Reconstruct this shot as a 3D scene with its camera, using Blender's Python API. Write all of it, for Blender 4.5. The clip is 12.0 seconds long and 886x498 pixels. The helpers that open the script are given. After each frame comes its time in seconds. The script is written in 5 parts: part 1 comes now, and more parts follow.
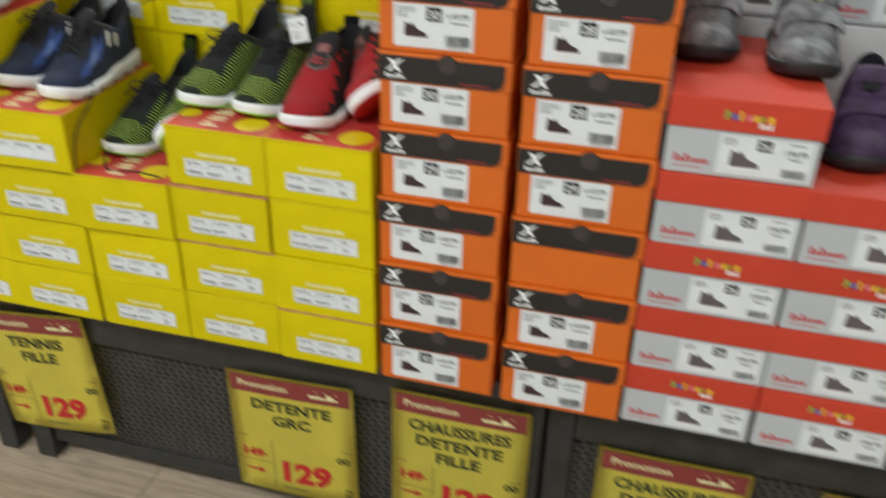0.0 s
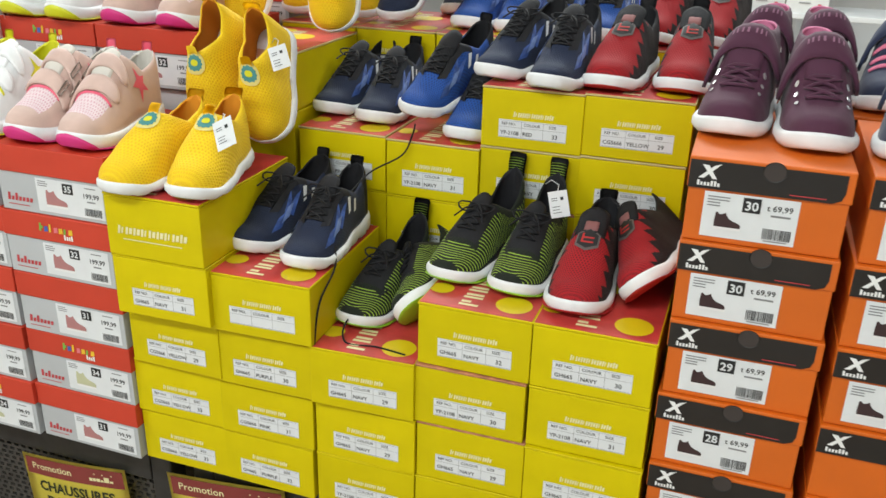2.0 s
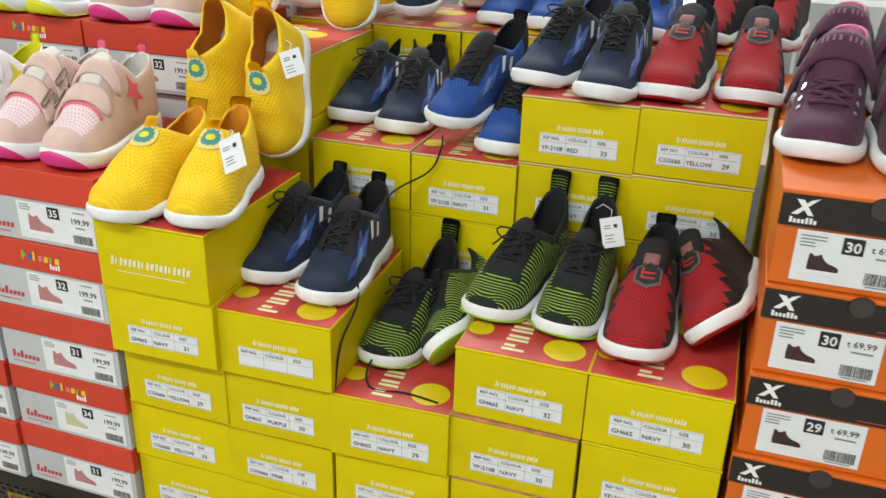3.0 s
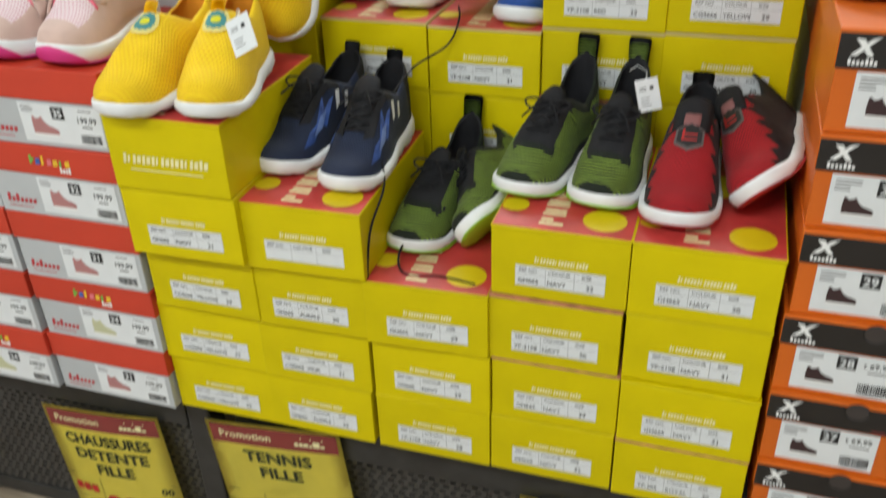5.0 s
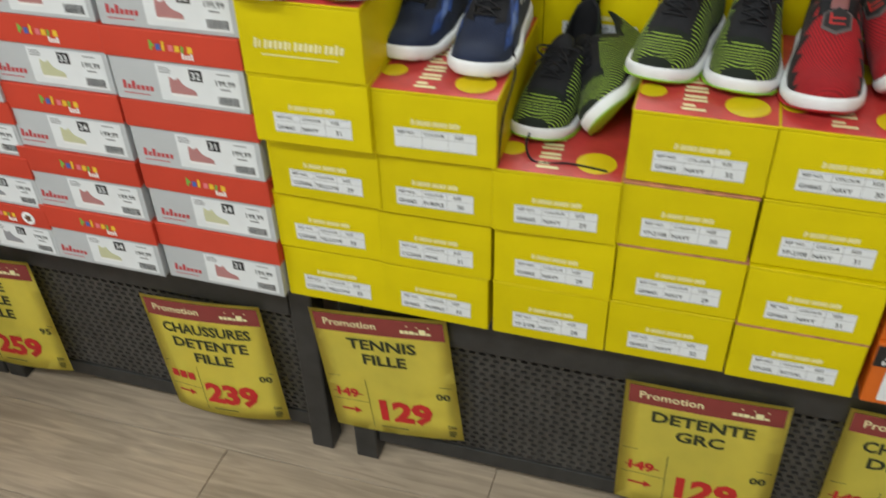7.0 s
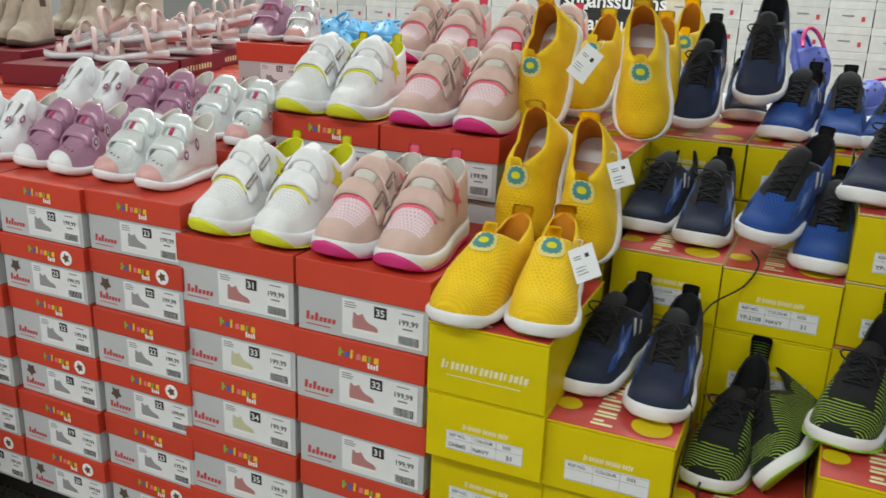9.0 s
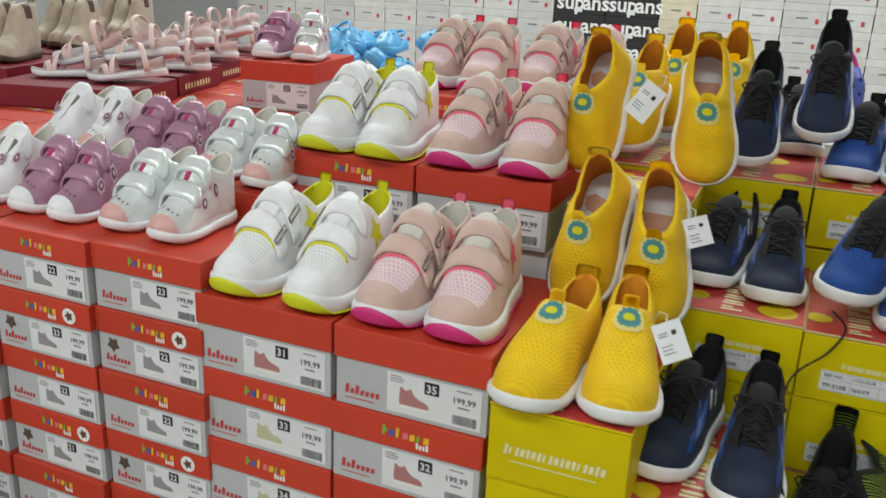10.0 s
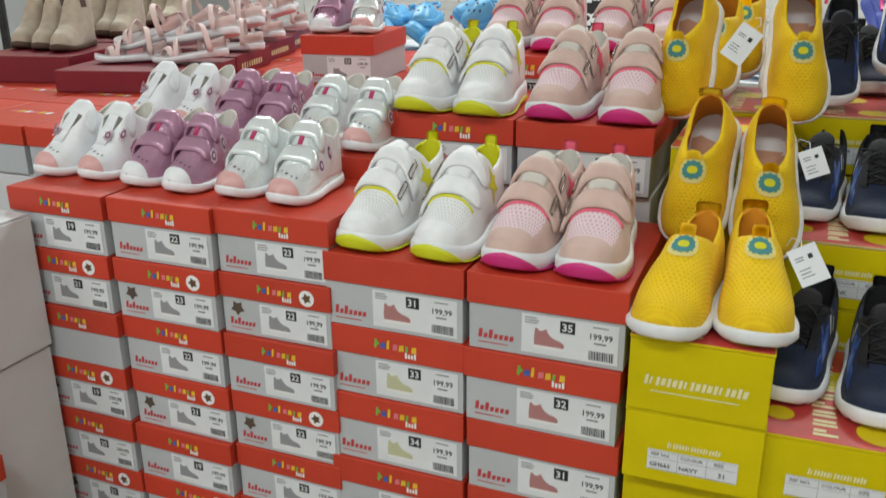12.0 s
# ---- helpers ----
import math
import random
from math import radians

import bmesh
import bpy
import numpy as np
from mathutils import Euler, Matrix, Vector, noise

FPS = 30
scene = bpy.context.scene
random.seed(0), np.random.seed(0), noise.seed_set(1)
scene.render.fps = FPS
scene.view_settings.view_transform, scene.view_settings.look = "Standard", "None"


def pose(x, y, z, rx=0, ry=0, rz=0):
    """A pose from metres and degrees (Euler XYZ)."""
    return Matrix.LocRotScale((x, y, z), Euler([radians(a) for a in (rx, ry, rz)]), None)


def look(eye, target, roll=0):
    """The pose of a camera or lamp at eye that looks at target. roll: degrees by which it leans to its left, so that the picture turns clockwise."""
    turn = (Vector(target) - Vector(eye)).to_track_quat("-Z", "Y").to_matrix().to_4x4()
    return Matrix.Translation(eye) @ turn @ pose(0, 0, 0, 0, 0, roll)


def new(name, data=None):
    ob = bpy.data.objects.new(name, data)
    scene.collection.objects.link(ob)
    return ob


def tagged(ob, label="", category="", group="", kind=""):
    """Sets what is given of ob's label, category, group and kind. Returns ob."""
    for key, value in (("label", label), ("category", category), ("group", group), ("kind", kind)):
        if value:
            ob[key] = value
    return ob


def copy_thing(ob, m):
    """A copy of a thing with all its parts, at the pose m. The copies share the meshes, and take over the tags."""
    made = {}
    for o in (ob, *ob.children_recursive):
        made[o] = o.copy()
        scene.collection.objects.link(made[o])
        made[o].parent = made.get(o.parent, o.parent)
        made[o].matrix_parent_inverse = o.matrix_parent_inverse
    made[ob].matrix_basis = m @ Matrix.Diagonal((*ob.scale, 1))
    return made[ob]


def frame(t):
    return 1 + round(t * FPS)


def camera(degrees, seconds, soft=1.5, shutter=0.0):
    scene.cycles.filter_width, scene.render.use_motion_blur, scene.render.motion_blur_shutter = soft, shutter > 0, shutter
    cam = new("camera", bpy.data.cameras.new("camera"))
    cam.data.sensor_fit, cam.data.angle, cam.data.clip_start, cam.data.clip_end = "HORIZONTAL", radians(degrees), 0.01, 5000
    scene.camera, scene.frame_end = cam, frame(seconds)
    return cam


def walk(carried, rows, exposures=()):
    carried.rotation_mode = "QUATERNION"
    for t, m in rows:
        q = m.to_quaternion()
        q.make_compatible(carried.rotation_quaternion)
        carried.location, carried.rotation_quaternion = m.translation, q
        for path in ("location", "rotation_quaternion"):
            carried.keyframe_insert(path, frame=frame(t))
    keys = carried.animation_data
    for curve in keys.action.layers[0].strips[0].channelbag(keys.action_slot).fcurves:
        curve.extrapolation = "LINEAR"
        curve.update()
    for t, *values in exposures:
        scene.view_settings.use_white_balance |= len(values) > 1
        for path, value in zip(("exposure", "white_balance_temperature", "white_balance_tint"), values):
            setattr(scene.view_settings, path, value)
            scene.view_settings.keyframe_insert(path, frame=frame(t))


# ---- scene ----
cam = camera(53.9, 12.0, shutter=0.5)
PATH = [
    (0, (0.085, -0.982, 1.15), (-0.356, 0.696, 0.155), 1.4),
    (0.5, (-0.029, -0.974, 1.177), (-0.641, 0.732, 0.33), 0.6),
    (1, (-0.124, -0.985, 1.195), (-0.774, 0.753, 0.449), 1.2),
    (1.5, (-0.179, -0.977, 1.197), (-0.814, 0.767, 0.453), 1.5),
    (2, (-0.222, -0.945, 1.192), (-0.82, 0.801, 0.421), 1.5),
    (2.5, (-0.284, -0.873, 1.199), (-0.852, 0.869, 0.397), 2.1),
    (4.5, (-0.357, -0.779, 1.173), (-0.935, 0.919, 0.288), -0.9),
    (5, (-0.366, -0.801, 1.157), (-0.911, 0.831, 0.136), -2.0),
    (5.5, (-0.392, -0.835, 1.128), (-0.894, 0.725, -0.018), -2.6),
    (6, (-0.379, -0.823, 1.129), (-0.939, 0.673, -0.074), -3.9),
    (6.5, (-0.41, -0.823, 1.137), (-0.959, 0.664, -0.082), -3.4),
    (7, (-0.516, -0.866, 1.149), (-1.014, 0.652, -0.054), -1.8),
    (7.5, (-0.566, -0.874, 1.188), (-1.149, 0.767, 0.202), -0.1),
    (9.3, (-0.651, -0.917, 1.203), (-1.438, 0.819, 0.595), 2.2),
    (9.5, (-0.69, -0.9, 1.216), (-1.426, 0.843, 0.569), 3.1),
    (10, (-0.761, -0.826, 1.237), (-1.492, 0.928, 0.613), 2.6),
    (10.5, (-0.81, -0.8, 1.243), (-1.567, 0.942, 0.617), 1.4),
    (11, (-0.858, -0.85, 1.229), (-1.585, 0.915, 0.63), 0.5),
    (11.5, (-0.887, -0.905, 1.22), (-1.606, 0.859, 0.611), 0.2),
    (12, (-0.881, -0.929, 1.207), (-1.606, 0.813, 0.544), -0.5),
]
walk(cam, [(t, look(eye, target, roll)) for t, eye, target, roll in PATH], ((0.0, -0.14), (2.5, -0.04), (4.5, -0.25), (7.5, -0.24), (9.5, -0.66), (12.0, -0.66)))

# ---- world and light ----
world = bpy.data.worlds.new("world")
scene.world = world
world.use_nodes = True
world.node_tree.nodes["Background"].inputs[0].default_value = (0.95, 0.97, 1.0, 1)
world.node_tree.nodes["Background"].inputs[1].default_value = 0.25
CEIL = 3.3
FZ = -0.055  # floor level
LAMPS = [(-3.6, -2.2, 76), (-0.9, -2.2, 62), (1.8, -2.2, 22), (-3.6, 2.6, 100), (-0.9, 2.6, 100), (1.8, 2.6, 56)]
for lx, ly, watts in LAMPS:
    lamp = bpy.data.lights.new("ceiling_lamp", "AREA")
    lamp.shape, lamp.size, lamp.size_y, lamp.energy = "RECTANGLE", 1.5, 0.5, watts
    lamp.color = (0.92, 1.0, 0.985)
    new("ceiling_lamp", lamp).matrix_world = pose(lx, ly, CEIL - 0.09)


# ---- materials ----
def mat(name, color, rough=0.6, metal=0.0, vary=0.12, scale=12.0, bump=0.0, bump_scale=200.0, coat=0.0, sheen=0.0, emit=0.0, spec=0.5, obj_vary=0.0):
    """Principled material with a soft two-scale mottling of its colour and fine relief."""
    m = bpy.data.materials.new(name)
    m.use_nodes = True
    nt = m.node_tree
    b = nt.nodes["Principled BSDF"]
    tex = nt.nodes.new("ShaderNodeTexCoord")
    n1 = nt.nodes.new("ShaderNodeTexNoise")
    n1.inputs["Scale"].default_value, n1.inputs["Detail"].default_value = scale, 5
    nt.links.new(tex.outputs["Object"], n1.inputs["Vector"])
    ramp = nt.nodes.new("ShaderNodeMapRange")
    ramp.inputs["From Min"].default_value, ramp.inputs["From Max"].default_value = 0.3, 0.7
    ramp.inputs["To Min"].default_value, ramp.inputs["To Max"].default_value = 1 - vary, 1 + vary * 0.6
    nt.links.new(n1.outputs["Fac"], ramp.inputs["Value"])
    mul = nt.nodes.new("ShaderNodeVectorMath")
    mul.operation = "SCALE"
    mul.inputs[0].default_value = color
    if obj_vary:
        info = nt.nodes.new("ShaderNodeObjectInfo")
        r2 = nt.nodes.new("ShaderNodeMapRange")
        r2.inputs["To Min"].default_value, r2.inputs["To Max"].default_value = 1 - obj_vary, 1 + obj_vary
        nt.links.new(info.outputs["Random"], r2.inputs["Value"])
        pr = nt.nodes.new("ShaderNodeMath")
        pr.operation = "MULTIPLY"
        nt.links.new(ramp.outputs["Result"], pr.inputs[0])
        nt.links.new(r2.outputs["Result"], pr.inputs[1])
        nt.links.new(pr.outputs["Value"], mul.inputs["Scale"])
    else:
        nt.links.new(ramp.outputs["Result"], mul.inputs["Scale"])
    nt.links.new(mul.outputs["Vector"], b.inputs["Base Color"])
    b.inputs["Roughness"].default_value, b.inputs["Metallic"].default_value = rough, metal
    b.inputs["Coat Weight"].default_value, b.inputs["Sheen Weight"].default_value = coat, sheen
    b.inputs["Specular IOR Level"].default_value = spec
    if emit:
        b.inputs["Emission Color"].default_value = (*color, 1)
        b.inputs["Emission Strength"].default_value = emit
    if bump:
        n2 = nt.nodes.new("ShaderNodeTexNoise")
        n2.inputs["Scale"].default_value, n2.inputs["Detail"].default_value = bump_scale, 3
        nt.links.new(tex.outputs["Object"], n2.inputs["Vector"])
        bp = nt.nodes.new("ShaderNodeBump")
        bp.inputs["Strength"].default_value, bp.inputs["Distance"].default_value = bump, 0.002
        nt.links.new(n2.outputs["Fac"], bp.inputs["Height"])
        nt.links.new(bp.outputs["Normal"], b.inputs["Normal"])
    return m


YELLOW = mat("yellow_card", (0.665, 0.54, 0.001), 0.5, vary=0.10, scale=9, bump=0.16, bump_scale=24, obj_vary=0.06, spec=0.16)
SEAM = mat("raw_card_edge", (0.62, 0.50, 0.22), 0.8)
WORN = mat("scuffed_red_edge", (0.50, 0.20, 0.10), 0.7, vary=0.5, scale=40)
TOPRED = mat("red_pink_print", (0.58, 0.055, 0.05), 0.32, vary=0.25, scale=25)
DISC = mat("yellow_print", (0.78, 0.60, 0.01), 0.35)
INK = mat("black_ink", (0.012, 0.012, 0.014), 0.6)
WHITE = mat("white_paper", (0.74, 0.76, 0.78), 0.6, vary=0.05, scale=30)
LOGOW = mat("pale_print", (0.82, 0.76, 0.42), 0.5)
GREYTXT = mat("grey_ink", (0.25, 0.25, 0.26), 0.6)
LIDRED = mat("red_card", (0.56, 0.052, 0.026), 0.45, vary=0.10, scale=8, bump=0.16, bump_scale=24, obj_vary=0.07, spec=0.35)
GREYCARD = mat("pale_grey_card", (0.49, 0.51, 0.53), 0.55, vary=0.06, scale=9, obj_vary=0.04)
SCRIPT = mat("red_script_print", (0.55, 0.05, 0.06), 0.5)
ORANGE = mat("orange_card", (0.68, 0.135, 0.008), 0.42, vary=0.09, scale=9, bump=0.12, bump_scale=26, obj_vary=0.05)
BLACKBAND = mat("black_print", (0.014, 0.012, 0.012), 0.4, vary=0.3)
HOLE = mat("thumb_hole_shade", (0.045, 0.035, 0.032), 0.7)
SIGNY = mat("yellow_sign_paper", (0.90, 0.77, 0.12), 0.5, vary=0.06, scale=20)
SIGNB = mat("brown_red_band", (0.22, 0.032, 0.028), 0.5)
SIGNR = mat("red_price_ink", (0.50, 0.015, 0.015), 0.5)
METAL = mat("black_metal", (0.034, 0.033, 0.032), 0.42, metal=0.2, vary=0.3, scale=30, bump=0.06)
GRILLE = mat("black_grille", (0.050, 0.046, 0.042), 0.42, vary=0.3, scale=20)
# near-black that stands in for the shade under the tables
DARK = mat("inside_shade", (0.006, 0.006, 0.006), 0.9)
WALLM = mat("white_wall", (0.72, 0.73, 0.74), 0.7, vary=0.04, scale=2)
CEILM = mat("ceiling_tile", (0.75, 0.75, 0.75), 0.8, vary=0.04)
LIGHTM = mat("lamp_diffuser", (1, 1, 0.97), 0.5, emit=3.0)
SHELFM = mat("white_shelf", (0.68, 0.69, 0.70), 0.4, vary=0.05)
DKRED = mat("dark_red_card", (0.20, 0.010, 0.022), 0.4, vary=0.1, scale=9)
CARTON = mat("white_carton", (0.66, 0.66, 0.67), 0.5, vary=0.05)
C_GREEN, C_BLUE, C_YEL, C_PINK, C_WHT = (mat("print_" + n, c, 0.5) for n, c in (("green", (0.18, 0.42, 0.06)), ("blue", (0.05, 0.12, 0.42)), ("yellow", (0.8, 0.5, 0.03)), ("pink", (0.75, 0.18, 0.22)), ("white", (0.85, 0.85, 0.85))))


def plank_material():
    m = mat("vinyl_plank", (0.45, 0.355, 0.26), 0.42, vary=0.10, scale=6, obj_vary=0.14)
    nt = m.node_tree
    b = nt.nodes["Principled BSDF"]
    src = b.inputs["Base Color"].links[0].from_socket
    tex = nt.nodes["Texture Coordinate"]
    mp = nt.nodes.new("ShaderNodeMapping")
    mp.inputs["Scale"].default_value = (3.5, 40, 1)
    g = nt.nodes.new("ShaderNodeTexNoise")
    g.inputs["Scale"].default_value, g.inputs["Detail"].default_value, g.inputs["Distortion"].default_value = 1.6, 8, 1.2
    info = nt.nodes.new("ShaderNodeObjectInfo")
    add = nt.nodes.new("ShaderNodeVectorMath")
    add.operation = "ADD"
    sc = nt.nodes.new("ShaderNodeVectorMath")
    sc.operation = "SCALE"
    sc.inputs[0].default_value, = ((17.0, 9.0, 3.0),)
    nt.links.new(info.outputs["Random"], sc.inputs["Scale"])
    nt.links.new(tex.outputs["Object"], mp.inputs["Vector"])
    nt.links.new(mp.outputs["Vector"], add.inputs[0])
    nt.links.new(sc.outputs["Vector"], add.inputs[1])
    nt.links.new(add.outputs["Vector"], g.inputs["Vector"])
    r = nt.nodes.new("ShaderNodeMapRange")
    r.inputs["From Min"].default_value, r.inputs["From Max"].default_value = 0.3, 0.7
    r.inputs["To Min"].default_value, r.inputs["To Max"].default_value = 0.68, 1.12
    nt.links.new(g.outputs["Fac"], r.inputs["Value"])
    mx = nt.nodes.new("ShaderNodeVectorMath")
    mx.operation = "SCALE"
    nt.links.new(src, mx.inputs[0])
    nt.links.new(r.outputs["Result"], mx.inputs["Scale"])
    nt.links.new(mx.outputs["Vector"], b.inputs["Base Color"])
    return m


PLANK = plank_material()


# ---- mesh helpers ----
def to_mesh(name, bm, *mats):
    me = bpy.data.meshes.new(name)
    bm.to_mesh(me)
    bm.free()
    for m in mats:
        me.materials.append(m)
    return me


def part(name, me, parent, m=None, label=""):
    ob = new(name, me)
    ob.parent = parent
    if m is not None:
        ob.matrix_basis = m
    if label:
        ob["label"] = label
    return ob


def box_bm(x0, x1, y0, y1, z0, z1, bev=0.0, seg=2, bm=None, mi=0):
    own = bmesh.new()
    bmesh.ops.create_cube(own, size=1)
    for v in own.verts:
        v.co = Vector(((x0 + x1) / 2 + v.co.x * (x1 - x0), (y0 + y1) / 2 + v.co.y * (y1 - y0), (z0 + z1) / 2 + v.co.z * (z1 - z0)))
    if bev:
        bmesh.ops.bevel(own, geom=own.edges[:], offset=bev, segments=seg, affect="EDGES", profile=0.5)
    for f in own.faces:
        f.material_index = mi
    if bm is None:
        return own
    tmp = bpy.data.meshes.new("tmp")
    own.to_mesh(tmp)
    own.free()
    bm.from_mesh(tmp)
    bpy.data.meshes.remove(tmp)
    return bm


def front_rect(bm, x0, x1, z0, z1, y, mi=0, skew=0.0):
    """A flat printed patch on a front that looks towards -y."""
    vs = [bm.verts.new(p) for p in ((x0, y, z0), (x1, y, z0), (x1 + skew, y, z1), (x0 + skew, y, z1))]
    f = bm.faces.new(vs)
    f.material_index = mi


def front_poly(bm, pts, y, mi=0):
    f = bm.faces.new([bm.verts.new((x, y, z)) for x, z in pts])
    f.material_index = mi
    return f


TEXTS = {}


def text_into(bm, body, x, z, size, y, mi=0, bold=0.0, wide=1.0, align="LEFT"):
    """Built-in font lettering laid on a front that looks towards -y."""
    key = (body, size, bold, align)
    if key not in TEXTS:
        cu = bpy.data.curves.new("lettering", "FONT")
        cu.body, cu.size, cu.offset, cu.resolution_u, cu.align_x = body, size, bold * size, 2, align
        ob = bpy.data.objects.new("lettering", cu)
        scene.collection.objects.link(ob)
        me = bpy.data.meshes.new_from_object(ob.evaluated_get(bpy.context.evaluated_depsgraph_get()))
        bpy.data.objects.remove(ob)
        bpy.data.curves.remove(cu)
        TEXTS[key] = me
    me = TEXTS[key]
    vs = [bm.verts.new((x + v.co.x * wide, y, z + v.co.y)) for v in me.vertices]
    for p in me.polygons:
        try:
            f = bm.faces.new([vs[i] for i in p.vertices])
            f.material_index = mi
        except ValueError:
            pass


# ---- setting ----
def wall(name, x0, x1, y0, y1, z0, z1, m):
    return tagged(new(name, to_mesh(name, box_bm(x0, x1, y0, y1, z0 + FZ, z1), m)), "plain white painted shop wall", "wall", kind="structure")


RX0, RX1, RY0, RY1 = -7.0, 5.5, -3.5, 5.4
wall("wall_north", RX0, RX1, RY1, RY1 + 0.15, 0, CEIL, WALLM)
wall("wall_south", RX0, RX1, RY0 - 0.15, RY0, 0, CEIL, WALLM)
wall("wall_west", RX0 - 0.15, RX0, RY0, RY1, 0, CEIL, WALLM)
wall("wall_east", RX1, RX1 + 0.15, RY0, RY1, 0, CEIL, WALLM)
tagged(new("ceiling", to_mesh("ceiling", box_bm(RX0, RX1, RY0, RY1, CEIL, CEIL + 0.1), CEILM)), "white suspended shop ceiling", "ceiling", kind="structure")
for lx, ly, _ in LAMPS:
    cl = tagged(new("ceiling_light"), "long white ceiling light panel", "ceiling light", "ceiling lights")
    cl.location = (lx, ly, CEIL)
    part("frame", to_mesh("frame", box_bm(-0.8, 0.8, -0.3, 0.3, -0.06, 0), SHELFM), cl)
    part("diffuser", to_mesh("diffuser", box_bm(-0.75, 0.75, -0.25, 0.25, -0.07, -0.062), LIGHTM), cl)

floor = tagged(new("floor", to_mesh("floor", box_bm(RX0, RX1, RY0, RY1, FZ - 0.1, FZ - 0.004), mat("subfloor", (0.42, 0.33, 0.245), 0.5, vary=0.2, scale=3))), "wood-look vinyl plank floor", "floor", kind="structure")

T = 0.335  # table top
TY = 0.045  # the boxes overhang the table front by this


# ---- display tables ----
def grille_mesh(w, h, cx=0.016, cz=0.0105):
    """A pressed sheet with rows of rounded slots, offset row by row."""
    nx, nz = int(w / cx), int(h / cz)
    cx, cz = w / nx, h / nz
    verts, faces = [], []
    for j in range(nz):
        for i in range(nx):
            x, z = i * cx - w / 2 + cx / 2, j * cz + cz / 2
            b = len(verts)
            sh = 0.16 * cx if j % 2 else -0.16 * cx
            for dx, dz in ((-1, -1), (1, -1), (1, 1), (-1, 1)):
                verts.append((x + dx * cx / 2, 0, z + dz * cz / 2))
            for dx, dz in ((-1, -1), (1, -1), (1, 1), (-1, 1)):
                verts.append((x + sh + dx * cx * 0.30, 0.0, z + dz * cz * 0.30))
            for dx, dz in ((-1, -1), (1, -1), (1, 1), (-1, 1)):
                verts.append((x + sh + dx * cx * 0.27, 0.004, z + dz * cz * 0.27))
            for k in range(4):
                n = (k + 1) % 4
                faces.append((b + k, b + n, b + 4 + n, b + 4 + k))
                faces.append((b + 4 + k, b + 4 + n, b + 8 + n, b + 8 + k))
    me = bpy.data.meshes.new("grille")
    me.from_pydata(verts, [], faces)
    me.materials.append(GRILLE)
    return me


def table(x0, x1, depth=2.0):
    w = x1 - x0
    t = tagged(new("display_table"), "low black metal display table with pressed grille front", "table", "display tables")
    t.location = (x0 + w / 2, TY, 0)
    a = w / 2
    part("tabletop", to_mesh("tabletop", box_bm(-a, a, -0.012, depth, T - 0.03, T, 0.003), METAL), t)
    for x in (-a + 0.02, a - 0.02):
        for y in (0.0, depth - 0.04):
            part("leg", to_mesh("leg", box_bm(x - 0.02, x + 0.02, y - 0.005, y + 0.035, FZ, T - 0.0305, 0.003), METAL), t)
    part("grille", grille_mesh(w - 0.084, 0.232), t, pose(0, 0.008, T - 0.085 - 0.232))
    part("apron", to_mesh("apron", box_bm(-a + 0.041, a - 0.041, -0.006, 0.0075, T - 0.085, T - 0.0305, 0.002), METAL), t)
    # added near-black sheet: puts the shade inside the table behind the slots
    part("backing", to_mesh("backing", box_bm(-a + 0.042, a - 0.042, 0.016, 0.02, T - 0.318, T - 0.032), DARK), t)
    part("lower_rail", to_mesh("lower_rail", box_bm(-a + 0.041, a - 0.041, 0.004, 0.03, T - 0.35, T - 0.318, 0.002), METAL), t)
    return t


for x0, x1 in ((-3.12, -2.43), (-2.425, -1.72), (-1.715, -1.028), (-0.984, -0.02), (-0.012, 0.94)):
    table(x0, x1)


# ---- shoe boxes ----
def silhouette(bm, x, z, s, y, mi, mi2, high=False):
    """A small printed side view of a shoe."""
    top = 0.72 if high else 0.55
    front_poly(bm, [(x + a * s, z + b * s) for a, b in ((0, 0.1), (1, 0.1), (1.02, 0.2), (0.97, 0.28), (0.85, 0.34), (0.7, 0.38), (0.55, 0.47), (0.45, 0.6), (0.40, top), (0.30, top - 0.07), (0.18, top - 0.10), (0.08, top), (0.02, top - 0.02), (-0.01, 0.35))], y, mi)
    front_poly(bm, [(x + a * s, z + b * s) for a, b in ((0, 0), (1.02, 0), (1.03, 0.1), (-0.01, 0.1))], y, mi2)


def barcode(bm, x, z, w, h, y, mi, seed=1):
    r = random.Random(seed)
    n, p = 16, x
    while p < x + w:
        d = w / n * r.choice((0.3, 0.45, 0.7))
        front_rect(bm, p, min(p + d, x + w), z, z + h, y, mi)
        p += d + w / n * r.choice((0.3, 0.5))


def text_bars(bm, x, z, w, n, y, mi, h=0.0016, gap=0.0035, seed=0):
    r = random.Random(seed)
    for k in range(n):
        front_rect(bm, x, x + w * r.uniform(0.55, 1), z - k * gap, z - k * gap + h, y, mi)


YW, YD, YH = 0.152, 0.245, 0.09
wear = random.Random(11)
PROTO = {}


def logo_blocks(bm, x, z, h, y, mi, n=9, w=0.0062, lean=0.0012):
    """A maker's mark drawn as a row of plain upright bars."""
    for k in range(n):
        a = x + k * w
        e = 1.12 if k in (0, n - 1) else 1.0
        front_rect(bm, a, a + w * 0.30, z, z + h * e, y, mi, lean)
        front_rect(bm, a + w * 0.44, a + w * (0.84 if k % 3 else 0.66), z + h * 0.08, z + h * 0.92, y, mi, lean)


